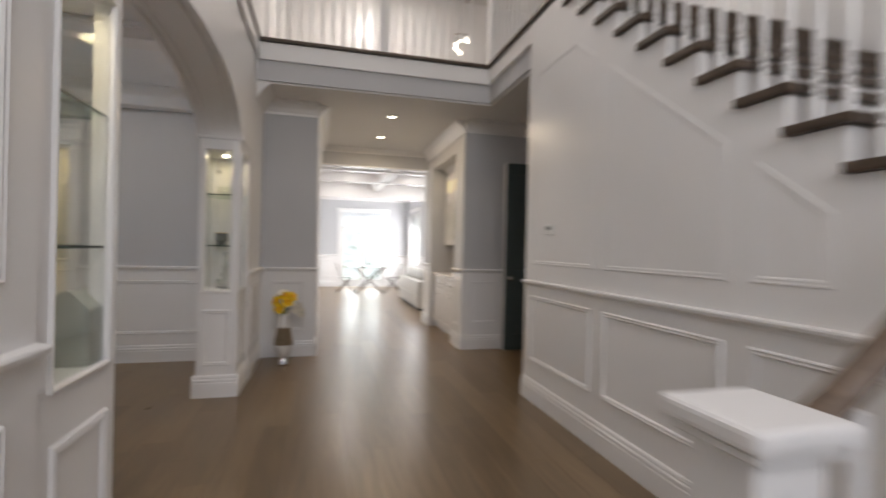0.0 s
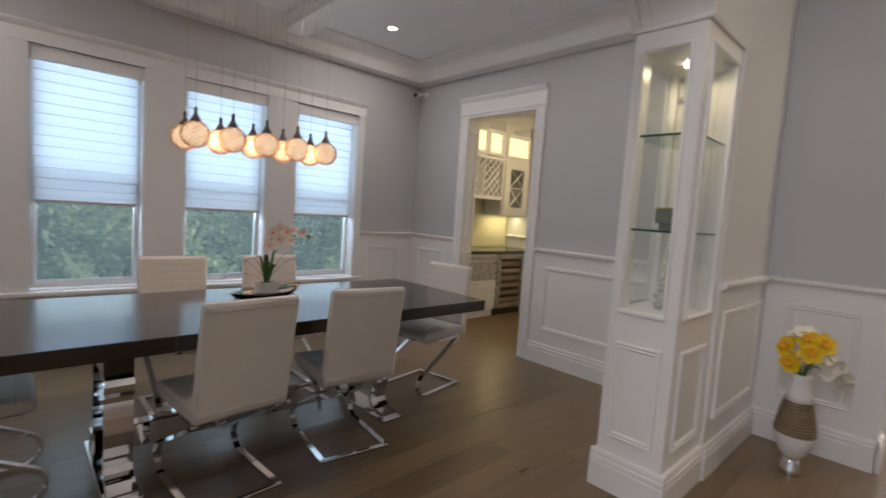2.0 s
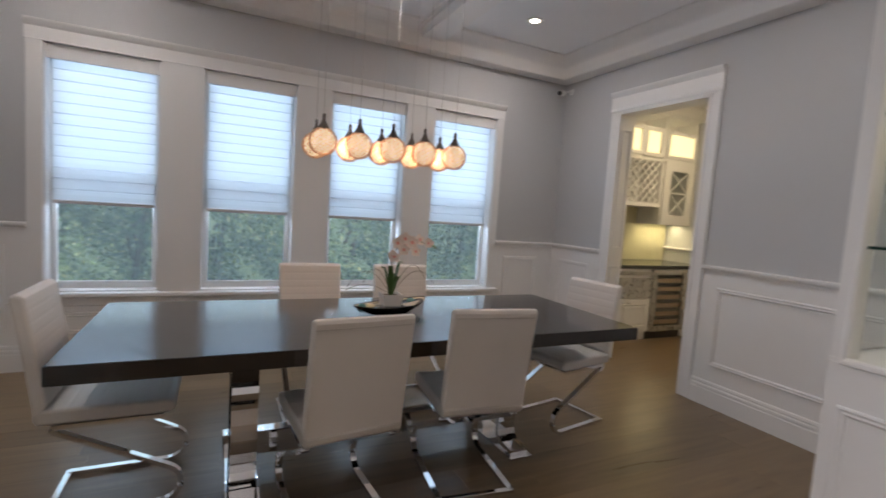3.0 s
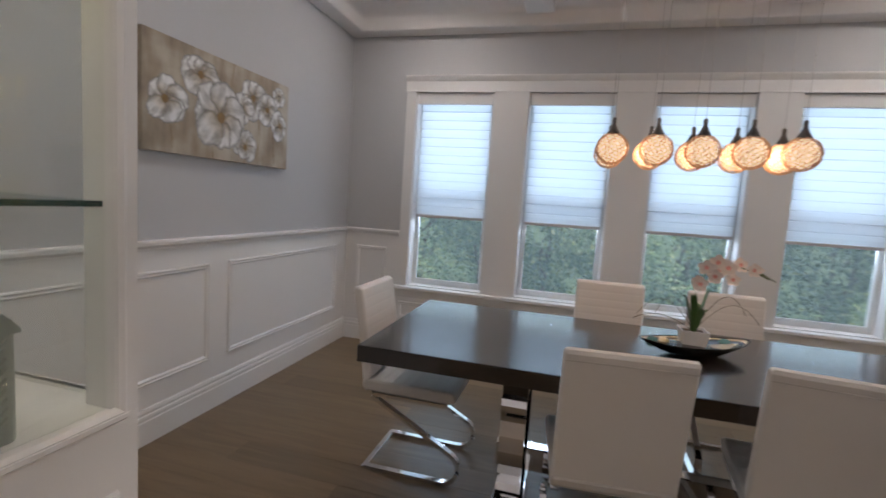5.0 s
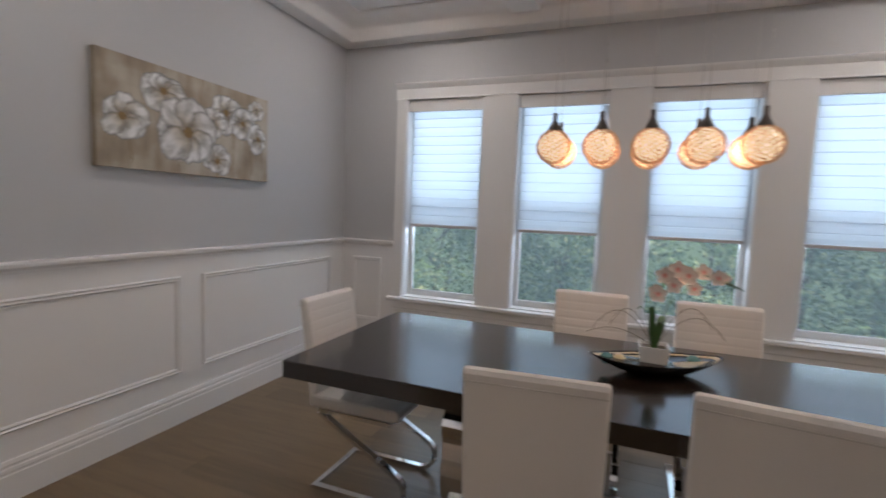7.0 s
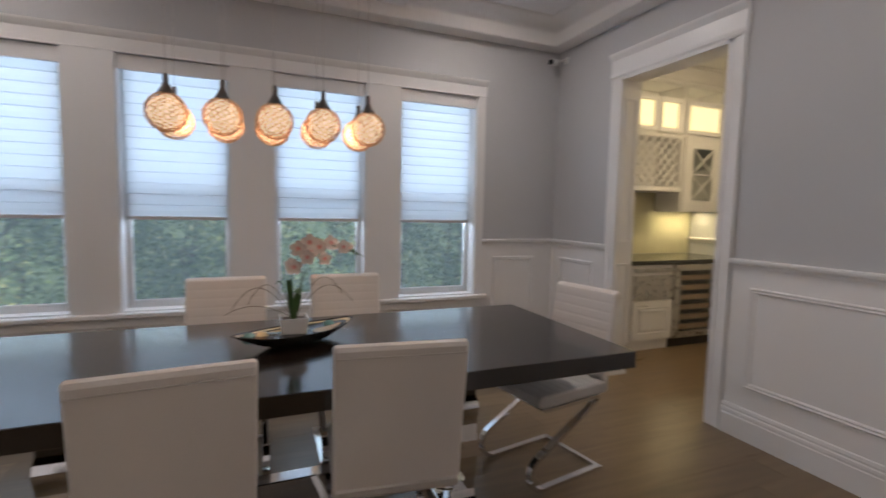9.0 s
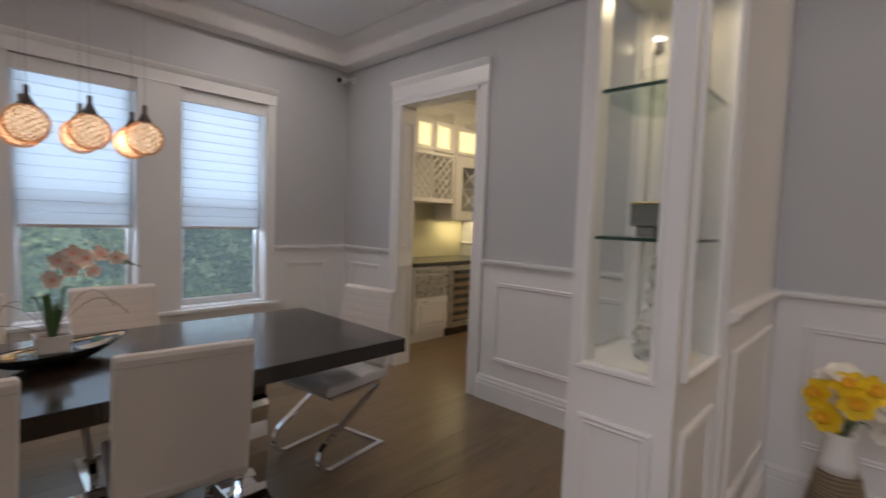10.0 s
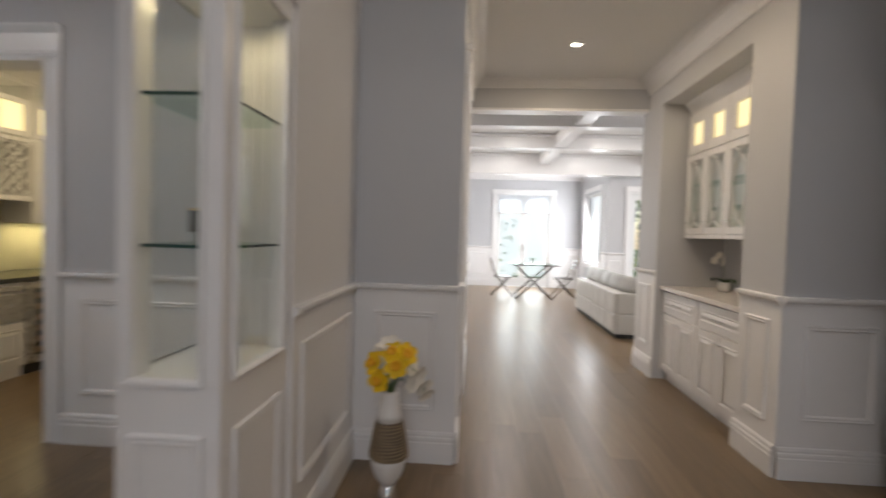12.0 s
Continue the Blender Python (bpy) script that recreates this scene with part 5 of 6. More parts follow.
def panel_door(parent, face, s0, s1, z0, z1, d=0.02, handle=None):
    bm = bmesh.new()
    pts = [face.at(s, z, q) for s in (s0, s1) for q in (0.0, d) for z in (z0, z1)]
    v = [bm.verts.new(p) for p in pts]
    for q in ((0, 1, 3, 2), (4, 6, 7, 5), (0, 4, 5, 1), (2, 3, 7, 6), (0, 2, 6, 4), (1, 5, 7, 3)):
        bm.faces.new([v[i] for i in q])
    door = part("door" if z1 - z0 > 0.25 else "drawer_front", bm, WHITE, parent)
    w = min(0.055, (z1 - z0) * 0.28)
    part("raised_panel", frame_on(face, rect(s0 + w, s1 - w, z0 + w, z1 - w), [(0.0, 0.0), (0.008, 0.004), (0.002, 0.012), (0.0, 0.016), (0.009, 0.04), (0.009, 0.041)], d), WHITE, door)
    if handle:
        (sa, za), (sb, zb) = handle
        bm = bmesh.new()
        tube(bm, [face.at(sa, za, d), face.at(sa, za, d + 0.026), face.at(sb, zb, d + 0.026), face.at(sb, zb, d)], 0.0055, 8)
        part("pull_handle", bm, CHROME, door, "chrome bar handle", True)
    return door


def carcass(parent, dims):
    for q in dims:
        part("carcass_panel", boxes(q), WHITE, parent)


PX = -4.38
fp = Face((PX, 6.62), (PX, 8.13), (1, 0))
cab = thing("pantry_base_cabinet", "white pantry base cabinet with a steel drawer", "cabinet", "pantry base cabinets")
part("body", boxes((-5.02, PX - 0.0, 6.66, 7.19, 0.10, 0.845)), WHITE, cab)
part("toe_kick", boxes((-5.02, PX - 0.03, 6.66, 7.19, 0.0, 0.10)), WHITE, cab)
panel_door(cab, fp, 0.06, 0.56, 0.12, 0.49, handle=((0.12, 0.455), (0.2, 0.455)))
part("steel_drawer", boxes((PX, PX + 0.022, 6.68, 7.18, 0.505, 0.745), bevel=0.003), STEEL, cab, "brushed steel warming drawer")
part("steel_rail", boxes((PX, PX + 0.03, 6.68, 7.18, 0.775, 0.815), bevel=0.006), STEEL, cab)
wine = thing("wine_fridge", "steel-framed wine fridge with wooden racks under the counter", "fridge")
part("body", boxes((-5.02, PX - 0.02, 7.20, 7.80, 0.09, 0.845)), BLACKMETAL, wine)
part("toe_grille", boxes((-5.0, PX - 0.03, 7.20, 7.80, 0.0, 0.088)), BLACKMETAL, wine)
dr = part("door_frame", boxes((PX - 0.018, PX + 0.02, 7.205, 7.27, 0.10, 0.84), (PX - 0.018, PX + 0.02, 7.73, 7.795, 0.10, 0.84), (PX - 0.018, PX + 0.02, 7.27, 7.73, 0.78, 0.84), (PX - 0.018, PX + 0.02, 7.27, 7.73, 0.10, 0.16)), STEEL, wine, "brushed steel door frame")
for k in range(6):
    z = 0.18 + k * 0.10
    part("rack_front", boxes((PX - 0.015, PX + 0.002, 7.275, 7.725, z, z + 0.05), bevel=0.003), RACKWOOD, wine, "wooden rack front")
pane = part("door_glass", boxes((PX + 0.008, PX + 0.012, 7.27, 7.73, 0.16, 0.78)), GLASS, wine)
bm = bmesh.new()
tube(bm, [(PX + 0.05, 7.235, 0.25), (PX + 0.05, 7.235, 0.70)], 0.009)
part("bar_handle", bm, STEEL, wine)
cab = thing("pantry_base_cabinet", "white panelled pantry base cabinet beyond the wine fridge", "cabinet", "pantry base cabinets")
part("body", boxes((-5.02, PX, 7.81, 8.13, 0.10, 0.845)), WHITE, cab)
part("toe_kick", boxes((-5.02, PX - 0.03, 7.81, 8.13, 0.0, 0.10)), WHITE, cab)
panel_door(cab, fp, 1.20, 1.50, 0.655, 0.83, handle=((1.31, 0.745), (1.39, 0.745)))
panel_door(cab, fp, 1.20, 1.50, 0.12, 0.64, handle=((1.23, 0.60), (1.27, 0.60)))
ctr = thing("pantry_counter", "dark polished stone counter over the pantry cabinets", "counter")
part("slab", boxes((-5.02, PX + 0.025, 6.63, 8.137, 0.847, 0.888), bevel=0.003), STONE, ctr)
spl = thing("backsplash", "glossy pale yellow backsplash lit from above", "backsplash")
part("sheet", boxes((-5.029, -5.018, 6.63, 8.135, 0.89, 1.62)), SPLASH, spl)
area_lamp("under_cabinet_lamp", look((-4.85, 7.84, 1.365), (-4.85, 7.841, 0)), 0.06, 0.5, 2.6, (1.0, 0.85, 0.45), spl)
UX = -4.68
fu = Face((UX, 6.88), (UX, 8.13), (1, 0))
up = thing("wine_rack_cabinet", "white wall cabinet with lattice wine rack and lit transoms", "cabinet")
carcass(up, ((-5.015, UX, 6.88, 6.90, 1.60, 2.70), (-5.015, UX, 7.53, 7.55, 1.60, 2.70), (-5.015, UX, 6.90, 7.53, 1.60, 1.625), (-5.015, UX, 6.90, 7.53, 2.14, 2.17), (-5.015, UX, 6.90, 7.53, 2.68, 2.70), (-5.015, -5.0, 6.90, 7.53, 1.625, 2.68)))
part("shelf", boxes((-5.0, UX + 0.015, 6.87, 7.54, 1.575, 1.60), bevel=0.003), WHITE, up)
bm = bmesh.new()
for k in range(-4, 8):
    for sg in (-1, 1):
        y0 = 6.90 + k * 0.11
        pts = []
        for j in range(11):
            y = y0 + (0.0515 * j) if sg > 0 else y0 + 0.515 - 0.0515 * j
            z = 1.625 + 0.0515 * j
            if 6.90 <= y <= 7.53:
                pts.append((UX - 0.012 + 0.004 * sg, y, z))
        if len(pts) > 1:
            tube(bm, pts, 0.009, 4)
part("lattice", bm, WHITE, up, "white diagonal wine lattice")
for s0, s1 in ((0.05, 0.255), (0.355, 0.585)):
    part("transom_frame", frame_on(fu, rect(s0 - 0.045, s1 + 0.045, 2.19, 2.535), [(0.0, 0.0), (0.02, 0.0), (0.02, 0.043), (0.0, 0.048)]), WHITE, up)
    part("glow_pane", boxes((UX - 0.02, UX - 0.012, 6.88 + s0 - 0.02, 6.88 + s1 + 0.02, 2.21, 2.515)), TRANSOM, up, "warm glowing transom pane")
up = thing("glass_door_cabinet", "white wall cabinet with crossed glazing bars and lit transom", "cabinet")
carcass(up, ((-5.015, UX, 7.56, 7.58, 1.37, 2.70), (-5.015, UX, 8.11, 8.13, 1.37, 2.70), (-5.015, UX, 7.58, 8.11, 1.37, 1.39), (-5.015, UX, 7.58, 8.11, 2.16, 2.19), (-5.015, UX, 7.58, 8.11, 2.68, 2.70), (-5.015, -5.0, 7.58, 8.11, 1.39, 2.68)))
for s0 in (0.70,):
    s1 = s0 + 0.54
    dd = part("door_frame", frame_on(fu, rect(s0, s1, 1.375, 2.16), [(0.0, 0.0), (0.022, 0.0), (0.022, 0.115), (0.0, 0.12)]), WHITE, up)
    part("door_glass", boxes((UX + 0.004, UX + 0.008, 6.88 + s0 + 0.08, 6.88 + s1 - 0.08, 1.46, 2.08)), GLASS, dd)
    bm = bmesh.new()
    a0, a1 = s0 + 0.115, s1 - 0.115
    for za, zb in ((1.49, 1.762), (1.775, 2.045)):
        for p, q in (((a0, za), (a1, zb)), ((a0, zb), (a1, za))):
            tube(bm, [fu.at(p[0], p[1], 0.014), fu.at(q[0], q[1], 0.014)], 0.008, 4)
    tube(bm, [fu.at(a0, 1.77, 0.014), fu.at(a1, 1.77, 0.014)], 0.010, 4)
    part("glazing_bars", bm, WHITE, dd)
    part("transom_frame", frame_on(fu, rect(s0, s1, 2.19, 2.535), [(0.0, 0.0), (0.02, 0.0), (0.02, 0.043), (0.0, 0.048)]), WHITE, up)
    part("glow_pane", boxes((UX - 0.02, UX - 0.012, 6.88 + s0 + 0.02, 6.88 + s1 - 0.02, 2.21, 2.515)), TRANSOM, up, "warm glowing transom pane")
cr = thing("cabinet_cornice", "white cornice over the pantry wall cabinets", "cornice")
part("cornice", extrude_along(fu, 0.0, 1.25, CROWN, 2.85), WHITE, cr)
part("filler", boxes((-5.015, UX - 0.001, 6.88, 8.13, 2.70, 2.849)), WHITE, cr)

# ---- hall built-in cabinets ----
HX = 1.52
fh = Face((HX, 8.06), (HX, 6.60), (-1, 0))
hb = thing("hall_base_cabinet", "white panelled base cabinet with chrome pulls in the hall recess", "cabinet")
part("body", boxes((HX, 2.07, 6.60, 8.06, 0.09, 0.895)), WHITE, hb)
part("toe_kick", boxes((HX + 0.04, 2.07, 6.60, 8.06, 0.0, 0.09)), WHITE, hb)
for s0 in (0.01, 0.74):
    panel_door(hb, fh, s0, s0 + 0.70, 0.68, 0.88, handle=((s0 + 0.27, 0.78), (s0 + 0.42, 0.78)))
    panel_door(hb, fh, s0, s0 + 0.345, 0.11, 0.665, handle=((s0 + 0.29, 0.60), (s0 + 0.325, 0.60)))
    panel_door(hb, fh, s0 + 0.355, s0 + 0.70, 0.11, 0.665, handle=((s0 + 0.375, 0.60), (s0 + 0.41, 0.60)))
hc = thing("hall_counter", "pale stone counter on the hall cabinet", "counter")
part("slab", boxes((HX - 0.055, 2.07, 6.595, 8.065, 0.897, 0.935), bevel=0.004), QUARTZ, hc)
UH = 1.70
fh = Face((UH, 8.06), (UH, 6.60), (-1, 0))
hu = thing("hall_wall_cabinet", "white wall cabinet with oval glazing bars and lit transoms", "cabinet")
carcass(hu, ((UH, 2.07, 6.60, 6.62, 1.44, 2.70), (UH, 2.07, 8.04, 8.06, 1.44, 2.70), (UH, 2.07, 6.62, 8.04, 1.44, 1.46), (UH, 2.07, 6.62, 8.04, 2.19, 2.22), (UH, 2.07, 6.62, 8.04, 2.60, 2.718), (2.05, 2.07, 6.62, 8.04, 1.46, 2.6)))
part("light_rail", boxes((UH - 0.02, UH + 0.02, 6.60, 8.06, 1.41, 1.445), bevel=0.004), WHITE, hu)
part("cornice", extrude_along(fh, 0.0, 1.46, [(d * 0.6, z * 0.6) for d, z in CROWN], 2.718), WHITE, hu)
for k in range(4):
    s0, s1 = 0.01 + k * 0.365, 0.01 + k * 0.365 + 0.355
    dd = part("door_frame", frame_on(fh, rect(s0, s1, 1.455, 2.20), [(0.0, 0.0), (0.022, 0.0), (0.022, 0.050), (0.0, 0.055)]), WHITE, hu)
    part("door_glass", boxes((UH - 0.008, UH - 0.004, 8.06 - s1 + 0.045, 8.06 - s0 - 0.045, 1.50, 2.155)), GLASS, dd)
    sm, zm = (s0 + s1) / 2, 1.83
    for off in (-0.102, 0.102):
        bm = bmesh.new()
        tube(bm, [fh.at(sm + off - math.copysign(0.255, off) * (1 - math.cos(a)), zm + 0.328 * math.sin(a), 0.015) for a in (-1.35 + 2.7 * j / 14 for j in range(15))], 0.0125, 6, 0.7)
        part("oval_glazing_bar", bm, WHITE, dd)
    part("knob", lathe([(0.006, 0), (0.006, 0.012), (0.012, 0.016), (0.012, 0.024), (0.0, 0.026)], 12), CHROME, dd).matrix_local = Matrix.Translation(fh.at(s0 + 0.045, 1.56, 0.022)) @ pose(0, 0, 0, 0, -90, 0)
    part("transom_frame", frame_on(fh, rect(s0, s1, 2.215, 2.59), [(0.0, 0.0), (0.02, 0.0), (0.02, 0.080), (0.0, 0.084)]), WHITE, hu)
    part("glow_pane", boxes((UH + 0.012, UH + 0.02, 8.06 - s1 + 0.05, 8.06 - s0 - 0.05, 2.25, 2.57)), TRANSOM, hu, "warm glowing transom pane")
    for z in (1.68, 1.92):
        sh = part("inner_shelf", boxes((UH + 0.04, 2.04, 8.06 - s1 + 0.01, 8.06 - s0 - 0.01, z, z + 0.012)), SHELFGLASS, hu)
area_lamp("cabinet_lamp", look((1.88, 7.33, 2.185), (1.88, 7.331, 0)), 0.1, 1.2, 0.7, (1.0, 0.92, 0.78), hu)
ho = thing("hall_orchid", "cream orchid in a round white pot on the counter", "plant", m=pose(1.90, 7.70, 0.936))
part("pot", lathe([(0.0, 0), (0.045, 0), (0.058, 0.03), (0.06, 0.085), (0.055, 0.085), (0.05, 0.07), (0.0, 0.07)], 20), CERAMIC, ho, smooth=True)
bm = bmesh.new()
for ang, ln, rise, dr, w in ((0.3, 0.12, 0.06, 0.05, 0.022), (1.9, 0.13, 0.06, 0.05, 0.022), (3.4, 0.14, 0.07, 0.05, 0.024), (4.9, 0.12, 0.05, 0.04, 0.022)):
    strap_leaf(bm, ang, ln, rise, dr, w, 0.07)
part("leaves", bm, LEAF, ho, smooth=True)
bm = bmesh.new()
tube(bm, [(0, 0, 0.07), (-0.01, 0.01, 0.18), (-0.02, 0.03, 0.26), (-0.03, 0.08, 0.29), (-0.03, 0.14, 0.27)], 0.003, 5)
part("stem", bm, STEM, ho)
rnd = random.Random(5)
for k in range(7):
    u = k / 6
    part("blossom", orchid_flower((-0.03 + rnd.uniform(-0.02, 0.02), -0.02 + 0.16 * u, 0.25 + 0.06 * math.sin(u * 3) + rnd.uniform(-0.02, 0.02)), (-1, rnd.uniform(-0.6, 0.3), 0.3), 0.036), WHITEPETAL, ho, smooth=True)

# ---- vase with daffodils ----
vase = thing("floor_vase", "white vase with a raffia band, holding silk daffodils", "vase", m=pose(-0.79, 5.65, 0))
part("foot", lathe([(0.0, 0), (0.055, 0.0), (0.060, 0.008), (0.052, 0.03), (0.050, 0.055), (0.040, 0.075), (0.036, 0.095), (0.0, 0.10)], 28), CHROME, vase, "silver rounded foot", True)
part("body", lathe([(0.036, 0.092), (0.050, 0.105), (0.070, 0.135), (0.086, 0.175), (0.094, 0.215), (0.096, 0.235), (0.0, 0.238)], 28), CERAMIC, vase, smooth=True)
bm = lathe([(0.0, 0.234), (0.095, 0.234), (0.096, 0.26), (0.090, 0.32), (0.079, 0.38), (0.068, 0.424), (0.0, 0.426)], 28)
part("raffia_band", bm, TWIG, vase, "wound raffia band")
for k in range(12):
    z = 0.242 + k * 0.0152
    r = 0.0975 - 0.000 if z < 0.26 else 0.0975 - (z - 0.26) * 0.175
    bm = bmesh.new()
    tube(bm, [(r * math.cos(a), r * math.sin(a), z + 0.003 * math.sin(2 * a + k)) for a in (2 * math.pi * j / 24 for j in range(25))], 0.0046, 5)
    part("raffia_cord", bm, RAFFIA, vase)
part("neck", lathe([(0.0, 0.423), (0.068, 0.424), (0.060, 0.46), (0.052, 0.51), (0.048, 0.555), (0.050, 0.578), (0.045, 0.578), (0.042, 0.55), (0.0, 0.54)], 28), CERAMIC, vase, smooth=True)
rnd = random.Random(3)


def daffodil(c, aim, s):
    q = Vector(aim).to_track_quat("Z", "Y").to_matrix().to_4x4()
    fl = part("daffodil", lathe([(0.004, 0), (s * 0.20, s * 0.15), (s * 0.30, s * 0.42), (s * 0.42, s * 0.55), (s * 0.26, s * 0.45), (0.003, 0.01)], 12), ORANGE, vase, "daffodil with an orange trumpet", True)
    at = Matrix.Translation(c) @ q
    fl.matrix_local = at
    back = at.inverted()
    for k in range(6):
        part("petal", orchid_flower(c, aim, s, 6, k), YELLOW, fl, "yellow petal", True).matrix_local = back
    bm = bmesh.new()
    tube(bm, [(0, 0, 0.54), (c[0] * 0.4, c[1] * 0.4, 0.60), (c[0] * 0.9, c[1] * 0.9, c[2] - 0.02), c], 0.0028, 5)
    part("stem", bm, STEM, fl).matrix_local = back


for c, aim in (((-0.075, -0.03, 0.72), (-0.6, -0.7, 0.3)), ((0.035, -0.05, 0.715), (0.1, -1, 0.35)), ((0.075, -0.01, 0.765), (0.5, -0.8, 0.5)), ((-0.045, -0.055, 0.645), (-0.4, -1, 0.0)), ((0.015, -0.02, 0.77), (-0.2, -0.8, 0.8)), ((-0.03, 0.04, 0.75), (-0.3, 0.3, 0.9))):
    daffodil(c, aim, 0.064)
for c, aim, s in (((-0.01, 0.02, 0.805), (0, -0.6, 1), 0.06), ((0.10, 0.01, 0.70), (1, -0.5, 0.2), 0.058), ((0.14, -0.01, 0.655), (1, -0.6, -0.3), 0.060), ((0.12, -0.03, 0.63), (0.5, -0.9, -0.2), 0.052), ((0.17, -0.01, 0.61), (0.8, -0.7, -0.6), 0.056), ((0.185, -0.015, 0.572), (0.7, -0.7, -0.7), 0.046), ((-0.05, 0.03, 0.79), (-0.4, -0.4, 1), 0.05)):
    fl = part("cream_flower", orchid_flower(c, aim, s, 6), WHITEPETAL, vase, "cream silk flower", True)
bm = bmesh.new()
tube(bm, [(0.0, 0, 0.54), (0.04, 0, 0.66), (0.09, 0, 0.715), (0.14, -0.005, 0.67), (0.18, -0.01, 0.58)], 0.0025, 5)
part("stem", bm, STEM, vase)
bm = bmesh.new()
for a in range(6):
    strap_leaf(bm, a * 1.05, 0.07, 0.10, 0.03, 0.008, 0.55)
part("leaves", bm, LEAF, vase, smooth=True)

# ---- dark door, thermostat ----
dd = structure("door_3", boxes((1.965, 2.80, 5.965, 6.006, 0.012, 2.505), bevel=0.002), DOORPAINT, "dark slate panelled door standing open against the wall", "door")
part("door_edge", boxes((1.957, 1.9645, 5.966, 6.005, 0.012, 2.504)), WHITE, dd, "white painted door edge")
fdk = Face((1.965, 5.965), (2.80, 5.965), (0, -1))
for z0, z1 in ((0.22, 0.92), (1.08, 2.36)):
    part("door_panel", frame_on(fdk, rect(0.12, 0.715, z0, z1), [(0.0, 0.0), (0.010, 0.004), (0.004, 0.014), (0.001, 0.03), (0.006, 0.05), (0.006, 0.051)]), DOORPAINT, dd)
for side in (-1, 1):
    kn = part("knob", lathe([(0.026, 0), (0.028, 0.006), (0.010, 0.010), (0.010, 0.032), (0.026, 0.040), (0.029, 0.052), (0.022, 0.062), (0.0, 0.066)], 18), STEEL, dd, "satin nickel knob", True)
    kn.matrix_local = pose(2.03, 5.965 if side < 0 else 6.006, 0.97, 90 if side < 0 else -90)
th = thing("thermostat", "small white wall thermostat with a grey screen", "thermostat", m=pose(SX, 3.72, 1.525))
part("case", boxes((-0.022, 0.0, -0.058, 0.058, -0.042, 0.042), bevel=0.005, segments=2), PLASTIC, th)
part("screen", boxes((-0.0245, -0.0215, -0.036, 0.036, -0.005, 0.028)), MARKDARK, th)



def outlet(m):
    t = thing("wall_outlet", "small white socket plate on the wall", "outlet", "socket plates", m)
    part("plate", boxes((-0.036, 0.036, -0.006, 0.0, -0.058, 0.058), bevel=0.002), PLASTIC, t)
    for z in (-0.022, 0.022):
        part("socket", boxes((-0.016, 0.016, -0.0085, -0.005, z - 0.014, z + 0.014), bevel=0.002), PLASTIC, t)
        for x in (-0.006, 0.006):
            part("slot", boxes((x - 0.0012, x + 0.0012, -0.0089, -0.008, z - 0.005, z + 0.005)), MARKDARK, t)


outlet(pose(-1.66, 6.033, 0.44, 0, 0, 0))
outlet(pose(-2.03, 0.8725, 0.075, 0, 90, 180))

# ---- staircase ----
stairs = thing("staircase", "white staircase with brown treads and turned balusters", "staircase")
for i in range(-4, 9):
    y0, z = nosing_y(i), nosing_z(i)
    part("tread", boxes((SX - 0.032, 3.49, y0, y0 + RUN + 0.028, z - 0.042, z), bevel=0.008, segments=2), TREAD, stairs, "brown wooden tread")
    part("riser", boxes((SX + 0.15, 3.48, y0 + 0.03, y0 + 0.045, z - RISE - 0.002, z - 0.0425)), WHITE, stairs)
BAL = [(0.019, 0.0), (0.019, 0.10), (0.012, 0.11), (0.017, 0.125), (0.011, 0.14), (0.018, 0.165), (0.012, 0.19), (0.014, 0.26), (0.017, 0.36), (0.013, 0.48), (0.010, 0.60), (0.013, 0.63), (0.010, 0.65), (0.017, 0.68), (0.019, 0.70), (0.019, 0.92), (0.0, 0.92)]
bm = lathe([(0.0, 0.0)] + BAL, 10)
bal_me = bpy.data.meshes.new("baluster")
bmesh.ops.recalc_face_normals(bm, faces=bm.faces[:])
bm.to_mesh(bal_me)
bm.free()
bal_me.materials.append(WHITE)
for i in range(-4, 9):
    for k in (0.05, 0.168):
        b = new("baluster", bal_me)
        b.parent, b.location = stairs, (SX + 0.035, nosing_y(i) + k, nosing_z(i))
bm = bmesh.new()
tube(bm, [(SX + 0.035, nosing_y(-4), nosing_z(-4) + 0.90), (SX + 0.035, nosing_y(9), nosing_z(9) + 0.90)], 0.032, 10, 0.8)
part("handrail", bm, RAILWOOD, stairs, "brown wooden handrail")
# lower flight, from the newel
for k in range(5):
    x0, z = 0.47 + 0.236 * k, 0.185 * (k + 1)
    if k < 4:
        part("tread", boxes((x0 - 0.03, x0 + 0.236, -0.55, 0.86, z - 0.042, z), bevel=0.008, segments=2), TREAD, stairs, "brown wooden tread")
    part("riser", boxes((x0, x0 + 0.015, -0.55, 0.84, z - 0.185, z - 0.043)), WHITE, stairs)
    part("side_string", boxes((x0, x0 + 0.238, 0.84, 0.875, 0.0, z - 0.02)), WHITE, stairs)
part("half_landing", boxes((1.414, 3.49, -0.6, 0.50, 0.883, 0.925)), TREAD, stairs)
bm = bmesh.new()
tube(bm, [(0.48, 0.86, 0.985), (0.62, 0.86, 1.07), (1.40, 0.86, 1.68)], 0.036, 10, 0.85)
part("handrail", bm, RAILWOOD, stairs, "brown wooden handrail")
for k in range(4):
    for o in (0.06, 0.17):
        b = new("baluster", bal_me)
        b.parent, b.matrix_local = stairs, pose(0.49 + 0.236 * k + o, 0.855, 0.185 * (k + 1)) @ Matrix.Diagonal((1, 1, 0.93, 1))
newel = part("newel_post", boxes((0.325, 0.480, 0.78, 0.935, 0, 1.000), bevel=0.004), WHITE, stairs, "white square newel post")
part("newel_cap", boxes((0.286, 0.512, 0.742, 0.968, 1.022, 1.066), bevel=0.014, segments=3), WHITE, newel)
